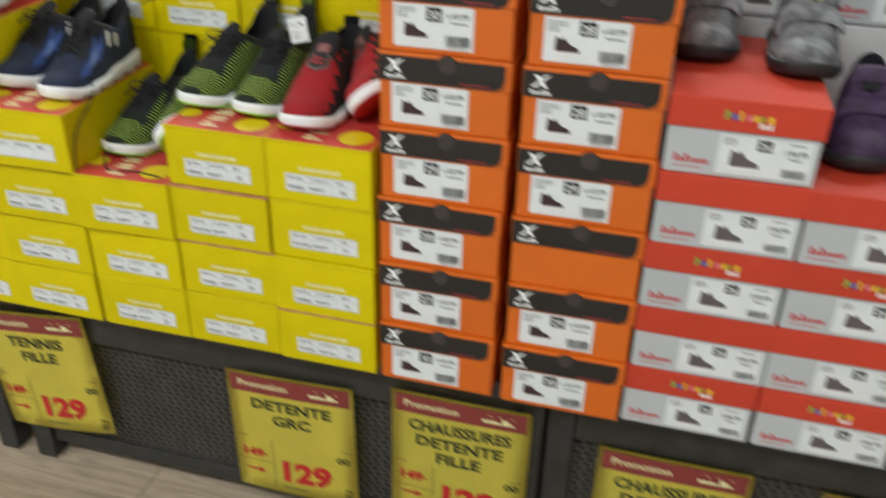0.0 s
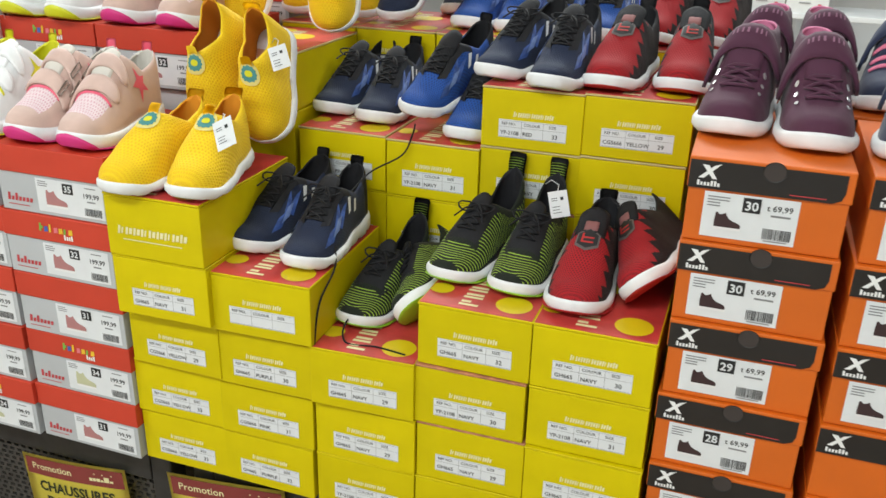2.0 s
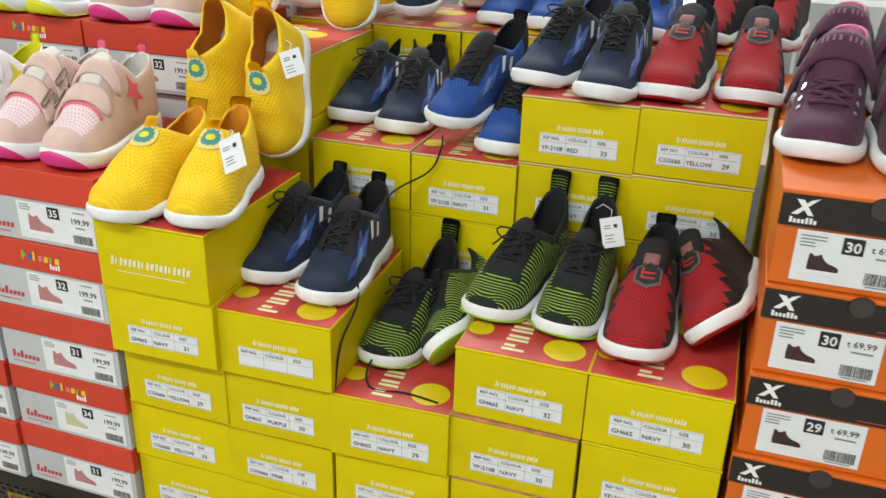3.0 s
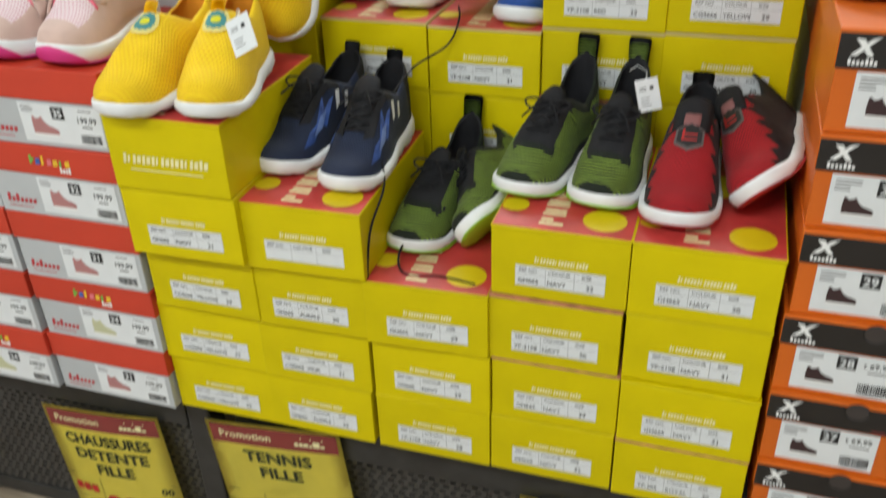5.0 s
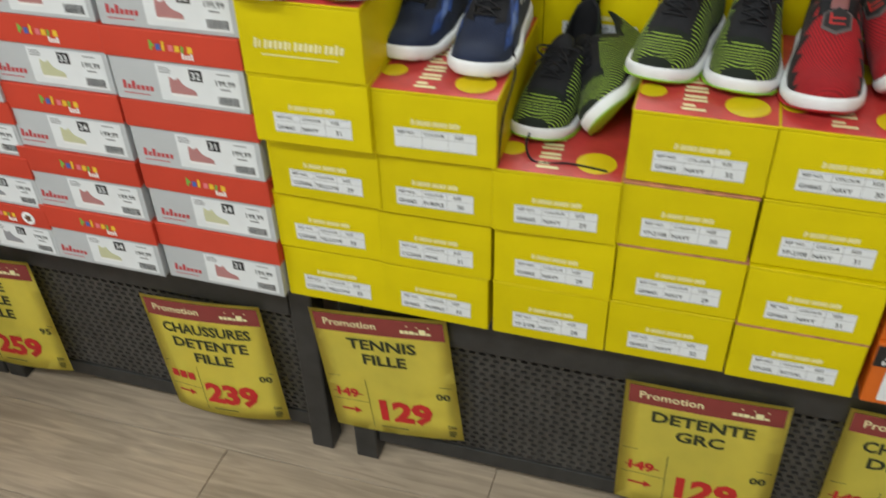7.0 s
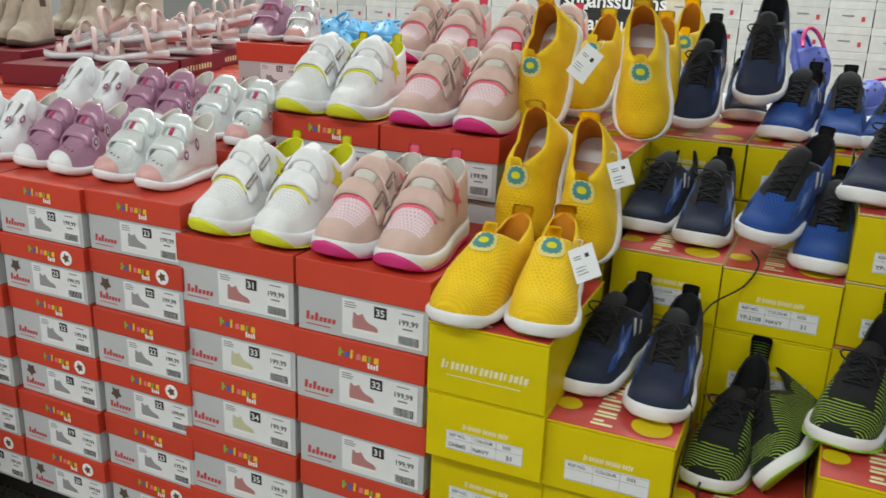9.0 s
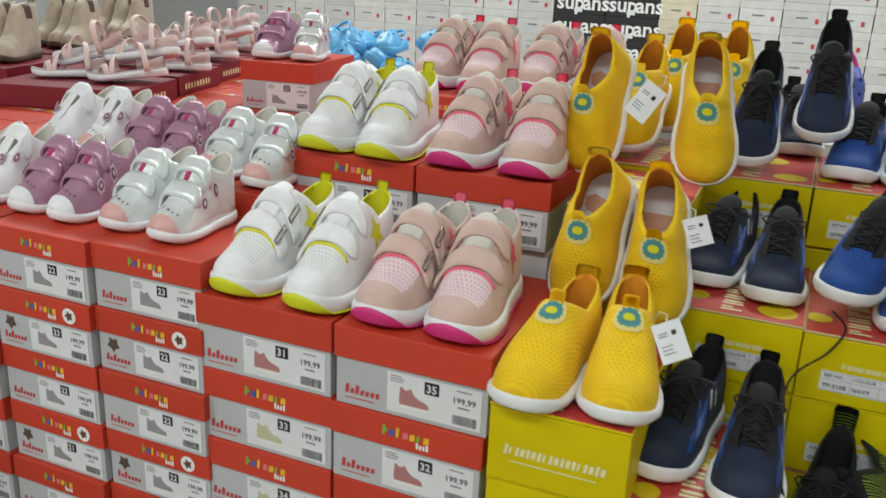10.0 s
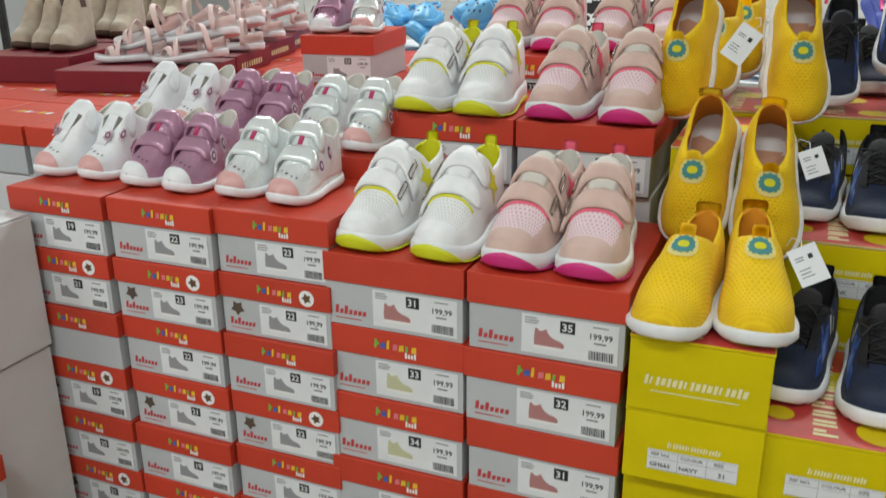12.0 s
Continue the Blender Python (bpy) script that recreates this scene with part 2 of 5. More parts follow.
def yellow_box(x, y, z, code="", rz=0.0, h=YH, top=False, w=YW, big_logo=False, lean=0.0):
    """Yellow shoe box; x is the middle of its front, code the printed label row."""
    b = tagged(new("shoe_box"), "yellow cardboard shoe box with white printed end label" if not top else "yellow cardboard shoe box with red printed lid top", "shoe box", "yellow shoe boxes")
    b.matrix_world = pose(x, y, z, 0, lean, rz)
    k = ("ybody", round(h, 4), w)
    if k not in PROTO:
        PROTO[k] = to_mesh("body", box_bm(-w / 2, w / 2, 0, YD, 0.0005, h - 0.004, 0.0014), YELLOW)
        PROTO[k + ("lid",)] = to_mesh("lid", box_bm(-w / 2 - 0.0007, w / 2 + 0.0007, -0.0008, YD + 0.0008, h - 0.0034, h - 0.0004, 0.0007, 1), YELLOW if not top else SEAM)
        PROTO[k + ("worn",)] = to_mesh("lid", box_bm(-w / 2 - 0.0007, w / 2 + 0.0007, -0.0008, YD + 0.0008, h - 0.0034, h - 0.0004, 0.0007, 1), WORN)
    part("body", PROTO[k], b)
    worn = not top and wear.random() < 0.4
    lid = part("lid", PROTO[k + (("worn",) if worn else ("lid",))], b, label="lid with a scuffed reddish edge" if worn else "")
    kt = ("ytop", w, round(h, 4))
    if top:
        if kt not in PROTO:
            bm = bmesh.new()
            zz = h + 0.0002
            box_bm(-w / 2 + 0.001, w / 2 - 0.001, 0.001, YD - 0.001, h - 0.0006, zz, 0, bm=bm, mi=0)
            for cx, cy, r in ((w * 0.28, 0.035, 0.024), (-w * 0.40, 0.05, 0.016), (w * 0.05, 0.15, 0.028), (-w * 0.3, 0.2, 0.02)):
                pts = [(cx + r * math.cos(i * math.pi / 12), cy + r * math.sin(i * math.pi / 12)) for i in range(24)]
                f = bm.faces.new([bm.verts.new((max(-w / 2 + 0.002, p), max(0.002, q), zz + 0.0004)) for p, q in pts])
                f.material_index = 1
            # a white maker's mark along the lid, as plain blocks
            for i in range(9):
                y0 = 0.012 + i * 0.022
                for x0, x1, a0, a1 in ((-0.026, 0.0, 0, 0.0055), (-0.025, -0.001 if i % 3 else -0.012, 0.0085, 0.0145)):
                    f = bm.faces.new([bm.verts.new(q) for q in ((x0, y0 + a0, zz + 0.0005), (x1, y0 + a0, zz + 0.0005), (x1, y0 + a1, zz + 0.0005), (x0, y0 + a1, zz + 0.0005))])
                    f.material_index = 2
            PROTO[kt] = to_mesh("lid_print", bm, TOPRED, DISC, LOGOW)
        part("lid_print", PROTO[kt], lid, label="red print with yellow discs")
    kl = ("ylogo", big_logo)
    if kl not in PROTO:
        bm = bmesh.new()
        if big_logo:
            logo_blocks(bm, -0.058, 0.034, 0.011, -0.0006, 0, w=0.0125, lean=0.002)
            front_rect(bm, -0.05, 0.045, 0.026, 0.0275, -0.0006, 0)
        else:
            logo_blocks(bm, -0.027, 0.0475, 0.007, -0.0006, 0, w=0.0066)
        PROTO[kl] = to_mesh("logo", bm, LOGOW)
    part("logo", PROTO[kl], b, pose(0, 0, 0, 0, 0, 0), "pale embossed maker's mark")
    if code is not None and not big_logo:
        kc = ("ylabel", code)
        if kc not in PROTO:
            bm = bmesh.new()
            x0, x1, z0, z1 = -0.048, 0.052, 0.0165, 0.043
            front_rect(bm, x0, x1, z0, z1, -0.0007, 0)
            for a, c in ((x0 + 0.001, z0 + 0.001), (x0 + 0.001, z1 - 0.0016), (x0 + 0.001, z0 + 0.0155)):
                front_rect(bm, a, x1 - 0.001, c, c + 0.0004, -0.0011, 1)
            for a in (x0 + 0.034, x0 + 0.066):
                front_rect(bm, a, a + 0.0004, z0 + 0.001, z1 - 0.001, -0.0011, 1)
            for a, s in ((x0 + 0.004, "REF NO."), (x0 + 0.037, "COLOUR"), (x0 + 0.074, "SIZE")):
                text_into(bm, s, a, z1 - 0.0078, 0.0060, -0.0012, 2, bold=0.004)
            words = code.split()
            if words:
                text_into(bm, words[0], x0 + 0.003, z0 + 0.0045, 0.0080, -0.0012, 2, bold=0.008)
                text_into(bm, words[1], x0 + 0.036, z0 + 0.0045, 0.0080, -0.0012, 2, bold=0.008)
                text_into(bm, words[2], x0 + 0.079, z0 + 0.0045, 0.0090, -0.0012, 2, bold=0.008)
            PROTO[kc] = to_mesh("end_label", bm, WHITE, GREYTXT, INK)
        part("end_label", PROTO[kc], b, label="white paper size label")
    return b


def red_box(x, y, z, size="", w=0.195, h=0.097, d=0.27, rz=0.0, shoe=0, bear=False, blank=False, top=False, lid_logo=True, label="grey-white cardboard shoe box with red lid"):
    """Grey-white shoe box with an overlapping red lid, printed end and size label."""
    b = tagged(new("shoe_box"), label, "shoe box", "red-lidded shoe boxes")
    b.matrix_world = pose(x, y, z, 0, 0, rz)
    lh = h * 0.40
    k = ("rbody", w, h, d)
    if k not in PROTO:
        PROTO[k] = to_mesh("body", box_bm(-w / 2 + 0.0025, w / 2 - 0.0025, 0.0025, d - 0.0025, 0.0005, h - 0.006, 0.001), GREYCARD)
        PROTO[k + ("lid",)] = to_mesh("lid", box_bm(-w / 2, w / 2, 0, d, h - lh, h - 0.0003, 0.0014), LIDRED)
    part("body", PROTO[k], b)
    lid = part("lid", PROTO[k + ("lid",)], b, label="red cardboard lid")
    if lid_logo:
        kl = ("rlogo", w, h, bear)
        if kl not in PROTO:
            bm = bmesh.new()
            s = w / 0.195
            zc = h - lh * 0.62
            for i, m in enumerate((0, 1, 2, 3, 4, 0, 2)):
                x0 = -0.028 * s + i * 0.0088 * s
                front_rect(bm, x0, x0 + 0.0036 * s, zc, zc + (0.0125 if i in (0, 2) else 0.0085) * s, -0.0006, m, 0.001)
                if i not in (2, 5):
                    front_rect(bm, x0 + 0.004 * s, x0 + 0.0072 * s, zc + (0.0045 if i == 0 else 0.0005) * s, zc + 0.0088 * s, -0.0006, m)
            for i in range(4):
                front_rect(bm, (0.016 + i * 0.0042) * s, (0.0188 + i * 0.0042) * s, zc - 0.0085 * s, zc - (0.0025 if i % 3 else 0.0005) * s, -0.0006, 5)
            if bear:
                pts = [(0.058 * s + 0.0115 * math.cos(a * math.pi / 8), h - lh * 0.55 + 0.0115 * math.sin(a * math.pi / 8)) for a in range(16)]
                front_poly(bm, pts, -0.0006, 5)
                front_poly(bm, [(0.058 * s + (0.008 if a % 2 else 0.0045) * math.cos(a * math.pi / 5), h - lh * 0.55 + (0.008 if a % 2 else 0.0045) * math.sin(a * math.pi / 5)) for a in range(10)], -0.0009, 6)
            PROTO[kl] = to_mesh("lid_logo", bm, C_GREEN, C_BLUE, C_YEL, C_PINK, C_YEL, C_WHT, mat("brown_print", (0.12, 0.06, 0.03)))
        part("lid_logo", PROTO[kl], lid, label="coloured maker's mark")
    if top:
        kt = ("rtop", w, d, h)
        if kt not in PROTO:
            bm = bmesh.new()
            for i in range(6):
                x0 = -0.05 + i * 0.017
                f = bm.faces.new([bm.verts.new((p, q, h + 0.0006)) for p, q in ((x0, d * 0.5), (x0 + 0.012, d * 0.5), (x0 + 0.013, d * 0.5 + 0.016), (x0 + 0.001, d * 0.5 + 0.016))])
                f.material_index = i % 3
            PROTO[kt] = to_mesh("lid_top_print", bm, C_PINK, C_YEL, C_WHT)
        part("lid_top_print", PROTO[kt], lid)
    if not blank:
        kb = ("rprint", w, h, size, shoe, bear)
        if kb not in PROTO:
            bm = bmesh.new()
            s = w / 0.195
            y = 0.0025
            bh = h - lh
            # red script mark as a row of rounded bars
            for i in range(7):
                x0 = -0.083 * s + i * 0.0066 * s
                front_rect(bm, x0, x0 + 0.0046 * s, 0.016 * s, (0.0275 if i in (0, 2) else 0.0225) * s, y - 0.0006, 2, 0.0012)
            front_rect(bm, -0.083 * s, -0.045 * s, 0.0095 * s, 0.0108 * s, y - 0.0006, 2)
            if bear:
                front_poly(bm, [(-0.068 * s + (0.0115 if a % 2 else 0.007) * math.cos(a * math.pi / 5 + 0.3), bh - 0.017 * s + (0.0115 if a % 2 else 0.007) * math.sin(a * math.pi / 5 + 0.3)) for a in range(10)], y - 0.0006, 6)
            x0, x1, z0, z1 = -0.028 * s, 0.088 * s, 0.006 * s, bh - 0.004
            front_rect(bm, x0, x1, z0, z1, y - 0.0007, 0)
            text_bars(bm, x0 + 0.004, z1 - 0.005, 0.022 * s, 3, y - 0.0011, 1, 0.0014, 0.0032, 3)
            silhouette(bm, x0 + 0.016 * s, z0 + 0.008 * s, 0.036 * s, y - 0.0011, 3, 4, True)
            if size:
                front_rect(bm, x0 + 0.047 * s, x0 + 0.065 * s, z1 - 0.0185 * s, z1 - 0.003 * s, y - 0.0011, 5)
                text_into(bm, size, x0 + 0.056 * s, z1 - 0.0155 * s, 0.0135 * s, y - 0.0016, 0, bold=0.02, align="CENTER")
            text_bars(bm, x0 + 0.086 * s, z1 - 0.006 * s, 0.022 * s, 1, y - 0.0011, 1, 0.0016, 0.003, 5)
            text_into(bm, "199,99", x0 + 0.081 * s, z1 - 0.0205 * s, 0.0105 * s, y - 0.0011, 5, bold=0.012)
            text_bars(bm, x0 + 0.088 * s, z1 - 0.0265 * s, 0.02 * s, 1, y - 0.0011, 1, 0.0022, 0.003, 7)
            barcode(bm, x0 + 0.082 * s, z0 + 0.0035 * s, 0.029 * s, 0.0115 * s, y - 0.0011, 5, 4)
            shoe_m = (mat("printed_shoe", ((0.45, 0.2, 0.2), (0.55, 0.55, 0.35), (0.3, 0.3, 0.32), (0.12, 0.1, 0.11))[shoe], 0.5))
            PROTO[kb] = to_mesh("end_print", bm, WHITE, GREYTXT, SCRIPT, shoe_m, C_WHT, INK, mat("brown_stamp", (0.10, 0.07, 0.05)))
        part("end_print", PROTO[kb], b, label="printed end with white size label")
    return b


KW, KD, KH = 0.170, 0.26, 0.0985


def orange_box(x, y, z, size="", rz=0.0, w=KW, h=KH, shift=0.0):
    """Orange shoe box with a black lid band, thumb hole and size label."""
    b = tagged(new("shoe_box"), "orange cardboard shoe box with black lid band and white label" if size else "orange cardboard shoe box with black lid band", "shoe box", "orange shoe boxes")
    b.matrix_world = pose(x, y, z, 0, 0, rz)
    if "obody" not in PROTO:
        PROTO["obody"] = to_mesh("body", box_bm(-w / 2 + 0.002, w / 2 - 0.002, 0.002, KD - 0.002, 0.0005, h - 0.006, 0.001), ORANGE)
        PROTO["olid"] = to_mesh("lid", box_bm(-w / 2, w / 2, 0, KD, h - 0.036, h - 0.0003, 0.0014), ORANGE)
        bm = bmesh.new()
        y0 = -0.0006
        a, c = -w / 2 + 0.001, w / 2 - 0.008
        front_poly(bm, [(a, h - 0.036), (c - 0.012, h - 0.036), (c - 0.003, h - 0.032), (c, h - 0.024), (c, h - 0.004), (a, h - 0.004)], y0, 0)
        # a plain white mark: two crossed strokes over a bar
        front_poly(bm, [(a + 0.010, h - 0.024), (a + 0.016, h - 0.024), (a + 0.031, h - 0.009), (a + 0.034, h - 0.0065), (a + 0.026, h - 0.009)], y0 - 0.0005, 1)
        front_poly(bm, [(a + 0.013, h - 0.0085), (a + 0.020, h - 0.009), (a + 0.030, h - 0.024), (a + 0.025, h - 0.024)], y0 - 0.0008, 1)
        for i in range(7):
            front_rect(bm, a + 0.0095 + i * 0.0036, a + 0.012 + i * 0.0036, h - 0.0325, h - (0.0265 if i in (0, 4, 5) else 0.0285), y0 - 0.0005, 1)
        front_rect(bm, c - 0.055, c - 0.018, h - 0.0325, h - 0.0315, y0 - 0.0005, 2)
        PROTO["oband"] = to_mesh("band", bm, BLACKBAND, C_WHT, SCRIPT)
        bm = bmesh.new()
        n, rx, rz_ = 20, 0.0125, 0.0115
        cx, cz = 0.004, h - 0.009
        rim = [bm.verts.new((cx + rx * math.cos(2 * math.pi * i / n), -0.0016, cz + rz_ * math.sin(2 * math.pi * i / n))) for i in range(n)]
        deep = [bm.verts.new((cx + 0.9 * rx * math.cos(2 * math.pi * i / n), -0.0011, cz + 0.9 * rz_ * math.sin(2 * math.pi * i / n))) for i in range(n)]
        for i in range(n):
            bm.faces.new((rim[i], rim[(i + 1) % n], deep[(i + 1) % n], deep[i])).material_index = 1
        bm.faces.new(deep).material_index = 0
        PROTO["ohole"] = to_mesh("thumb_hole", bm, HOLE, BLACKBAND)
    part("body", PROTO["obody"], b)
    lid = part("lid", PROTO["olid"], b)
    part("band", PROTO["oband"], lid, label="black band with white mark")
    part("thumb_hole", PROTO["ohole"], lid)
    if size:
        k = ("olabel", size)
        if k not in PROTO:
            bm = bmesh.new()
            x0, x1, z0, z1, y1 = -0.066, 0.034, 0.007, h - 0.039, 0.0012
            front_rect(bm, x0, x1, z0, z1, y1, 0)
            text_into(bm, size, x0 + 0.051, z1 - 0.0165, 0.0145, y1 - 0.0009, 0, bold=0.02, align="CENTER")
            front_rect(bm, x0 + 0.0415, x0 + 0.0605, z1 - 0.0195, z1 - 0.0025, y1 - 0.0004, 1)
            text_bars(bm, x0 + 0.004, z1 - 0.006, 0.024, 4, y1 - 0.0004, 2, 0.0014, 0.0034, 2)
            silhouette(bm, x0 + 0.014, z0 + 0.010, 0.028, y1 - 0.0004, 3, 4, True)
            text_into(bm, "t 69,99", x0 + 0.067, z1 - 0.0145, 0.0095, y1 - 0.0004, 1, bold=0.012)
            text_bars(bm, x0 + 0.072, z1 - 0.021, 0.022, 1, y1 - 0.0004, 2, 0.0022)
            barcode(bm, x0 + 0.066, z0 + 0.005, 0.030, 0.0125, y1 - 0.0004, 1, 9)
            text_bars(bm, x0 + 0.068, z0 + 0.0025, 0.026, 1, y1 - 0.0004, 2, 0.0013)
            PROTO[k] = to_mesh("end_label", bm, WHITE, INK, GREYTXT, mat("printed_maroon_shoe", (0.045, 0.02, 0.022)), C_WHT)
        part("end_label", PROTO[k], b, pose(shift, 0, 0), "white printed size label")
    return b


rng = random.Random(5)
J = lambda a: rng.uniform(-a, a)  # noqa: E731

# front row of yellow boxes: column middle, lowest first
for cx, codes in (
    (-0.960, ["CGS666 YELLOW 33", "CGS666 YELLOW 33", "CGS666 YELLOW 29", "GH665 NAVY 31", None]),
    (-0.811, ["GH665 PURPLE 32", "CGS666 PINK 31", "GH665 PURPLE 30", ""]),
    (-0.656, ["YP-2108 NAVY 28", "GH665 NAVY 29", "GH665 NAVY 29"]),
    (-0.503, ["GH665 NAVY 32", "GH665 NAVY 29", "YP-2108 NAVY 30", "GH665 NAVY 32"]),
    (-0.348, ["YP-205 ROYAL 30", "GH665 NAVY 31", "YP-2108 NAVY 31", "GH665 NAVY 30"]),
):
    for k, code in enumerate(codes):
        last = k == len(codes) - 1
        # the two end stacks lean out over the edge towards their tops
        if cx < -0.9:
            dx, dy, rz = (-0.001, -0.001, 0.007, 0.008, 0.008)[k], (0.0, -0.004, -0.012, -0.030, -0.033)[k], (0.4, 0.6, -0.4, 1.0, 0.6)[k]
        elif cx < -0.75:
            dx, dy, rz = (-0.004, 0.0, 0.003, 0.009)[k], (0.0, -0.003, -0.009, -0.017)[k], (-0.4, 0.5, 0.9, 1.4)[k]
        elif cx < -0.6:
            dx, dy, rz = (0.0, 0.001, 0.0)[k], (0.0, -0.002, -0.009)[k], (0.3, -0.5, 2.2)[k]
        else:
            dx, dy, rz = J(0.002), J(0.003), J(0.5)
        hh = 0.092 if cx < -0.9 else YH
        yellow_box(cx + dx, dy, T + k * hh, code, rz, h=hh, top=last, big_logo=code is None)

# second tier of yellow boxes: stacks of other depth, two shown boxes on top
for cx, topz, codes in ((-0.805, 0.835, ["CGS666 PINK 32"]), (-0.655, 0.832, ["YP-2108 NAVY 31"]), (-0.505, 0.928, ["GH665 NAVY 33", "YP-2108 RED 33"]), (-0.356, 0.93, ["GH665 NAVY 30", "CGS666 YELLOW 29"])):
    n = len(codes)
    base = topz - n * YH
    hid = (base - T) / 4
    for k in range(4):
        yellow_box(cx, 0.255, T + k * hid, "GH665 NAVY 31", 0, h=round(hid, 4), w=0.149)
    for k, code in enumerate(codes):
        yellow_box(cx + J(0.001), 0.255 + J(0.003), base + k * YH, code, J(0.4), top=k == n - 1, w=0.149)

# red-lidded boxes, large sizes
RH, SH = 0.1003, 0.0902
for cx, y, sizes in ((-1.335, -0.008, ("34", "35", "34", "33", "31")), (-1.138, -0.008, ("31", "34", "31", "32", "35"))):
    for k, s in enumerate(sizes):
        red_box(cx + 0.004 + J(0.002), y - 0.008 + J(0.003), T + k * RH, s, h=RH, rz=J(0.4), shoe=0 if s in ("31", "35", "32") else 1, lid_logo=not (s in ("31", "35") and k in (0, 2, 4)) or k == 2 and cx < -1.3)
# small sizes
for cx, y, sizes in ((-1.872, -0.03, ("21", "20", "19", "", "21", "19")), (-1.692, -0.025, ("20", "19", "21", "22", "23", "22")), (-1.515, -0.02, ("21", "23", "22", "22", "22", "23"))):
    for k, s in enumerate(sizes):
        red_box(cx + 0.009 + J(0.002), y + J(0.003), T + k * SH, s, w=0.175, h=SH, d=0.2, rz=J(0.5), shoe=2, bear=(k + len(s)) % 2 == 0, blank=not s)

# orange boxes
for cx, y, sizes in ((-0.181, 0.006, ("30", "27", "28", "29", "30", "30")), (0.003, 0.004, ("30", "29", "", "29", "28", "28"))):
    for k, s in enumerate(sizes):
        orange_box(cx + J(0.002), y + 0.004 * k - 0.01, T + k * KH, s, J(0.6), shift=J(0.002))

# red-lidded boxes of another make beside them
for cx, y, n in ((0.176, 0.0, 5), (0.349, 0.0, 4)):
    for k in range(n):
        red_box(cx + J(0.002), y + J(0.003), T + k * 0.0965, "26", w=0.174, h=0.0965, rz=J(0.4), shoe=3, lid_logo=k % 2 == 0)


# ---- shoes ----
def uv_mat(name, base, second=None, mode="plain", rough=0.75, metal=0.0, sheen=0.06, freq=(60, 40), bump=0.35, spec=0.4):
    """Shoe upper cloth, patterned along the shoe (u) and across it (v)."""
    m = mat(name, base, rough, metal, vary=0.10, scale=30, sheen=sheen, spec=spec)
    nt = m.node_tree
    b = nt.nodes["Principled BSDF"]
    src = b.inputs["Base Color"].links[0].from_socket

    def math_(op, a, c=None):
        n = nt.nodes.new("ShaderNodeMath")
        n.operation = op
        for i, q in enumerate((a, c)):
            if q is None:
                continue
            if isinstance(q, (int, float)):
                n.inputs[i].default_value = q
            else:
                nt.links.new(q, n.inputs[i])
        return n.outputs[0]

    uv = nt.nodes.new("ShaderNodeUVMap")
    sep = nt.nodes.new("ShaderNodeSeparateXYZ")
    nt.links.new(uv.outputs["UV"], sep.inputs[0])
    u, v = sep.outputs[0], sep.outputs[1]
    wob = nt.nodes.new("ShaderNodeTexNoise")
    wob.inputs["Scale"].default_value = 7
    nt.links.new(uv.outputs["UV"], wob.inputs["Vector"])
    su = math_("SINE", math_("MULTIPLY", u, freq[0] * math.pi))
    row = math_("MULTIPLY", math_("FLOOR", math_("MULTIPLY", u, freq[0])), 0.5)
    sv = math_("SINE", math_("MULTIPLY", math_("ADD", math_("MULTIPLY", v, freq[1]), row), 2 * math.pi))
    knit = math_("MULTIPLY", math_("ABSOLUTE", su), math_("ADD", math_("MULTIPLY", sv, 0.5), 0.5))
    fac = None
    if mode == "knit":
        fac = math_("MULTIPLY", math_("GREATER_THAN", knit, 0.55), 0.8)
    elif mode == "stripe":
        off = math_("ABSOLUTE", math_("SUBTRACT", v, 0.5))
        bent = math_("ADD", math_("MULTIPLY", u, freq[0]), math_("MULTIPLY", math_("COSINE", math_("MULTIPLY", off, 7.5)), 1.6))
        line = math_("GREATER_THAN", math_("SINE", math_("MULTIPLY", bent, 2 * math.pi)), 0.60)
        lo = math_("GREATER_THAN", math_("ADD", math_("MULTIPLY", wob.outputs["Fac"], 0.35), math_("MULTIPLY", off, 0.9)), 0.35)
        toe = math_("GREATER_THAN", 0.22, u)
        notoe = math_("GREATER_THAN", u, 0.04)
        fac = math_("MULTIPLY", line, math_("MULTIPLY", notoe, math_("MAXIMUM", toe, lo)))
    elif mode == "zigzag":
        off = math_("ABSOLUTE", math_("SUBTRACT", v, 0.5))
        zig = math_("PINGPONG", math_("MULTIPLY", u, 1.0), 0.045)
        edge = math_("ADD", math_("MULTIPLY", zig, 2.6), math_("SUBTRACT", 0.36, math_("MULTIPLY", u, 0.50)))
        black = math_("MULTIPLY", math_("GREATER_THAN", off, edge), math_("GREATER_THAN", u, 0.10))
        fac = math_("MAXIMUM", black, math_("MULTIPLY", math_("GREATER_THAN", knit, 0.48), 0.75))
    elif mode == "dots":
        fac = math_("MULTIPLY", math_("GREATER_THAN", knit, 0.72), 0.35)
    if fac is not None and second is not None:
        mx = nt.nodes.new("ShaderNodeMix")
        mx.data_type = "RGBA"
        nt.links.new(fac, mx.inputs[0])
        nt.links.new(src, mx.inputs[6])
        mx.inputs[7].default_value = (*second, 1)
        nt.links.new(mx.outputs[2], b.inputs["Base Color"])
    bp = nt.nodes.new("ShaderNodeBump")
    bp.inputs["Strength"].default_value, bp.inputs["Distance"].default_value = bump, 0.0012
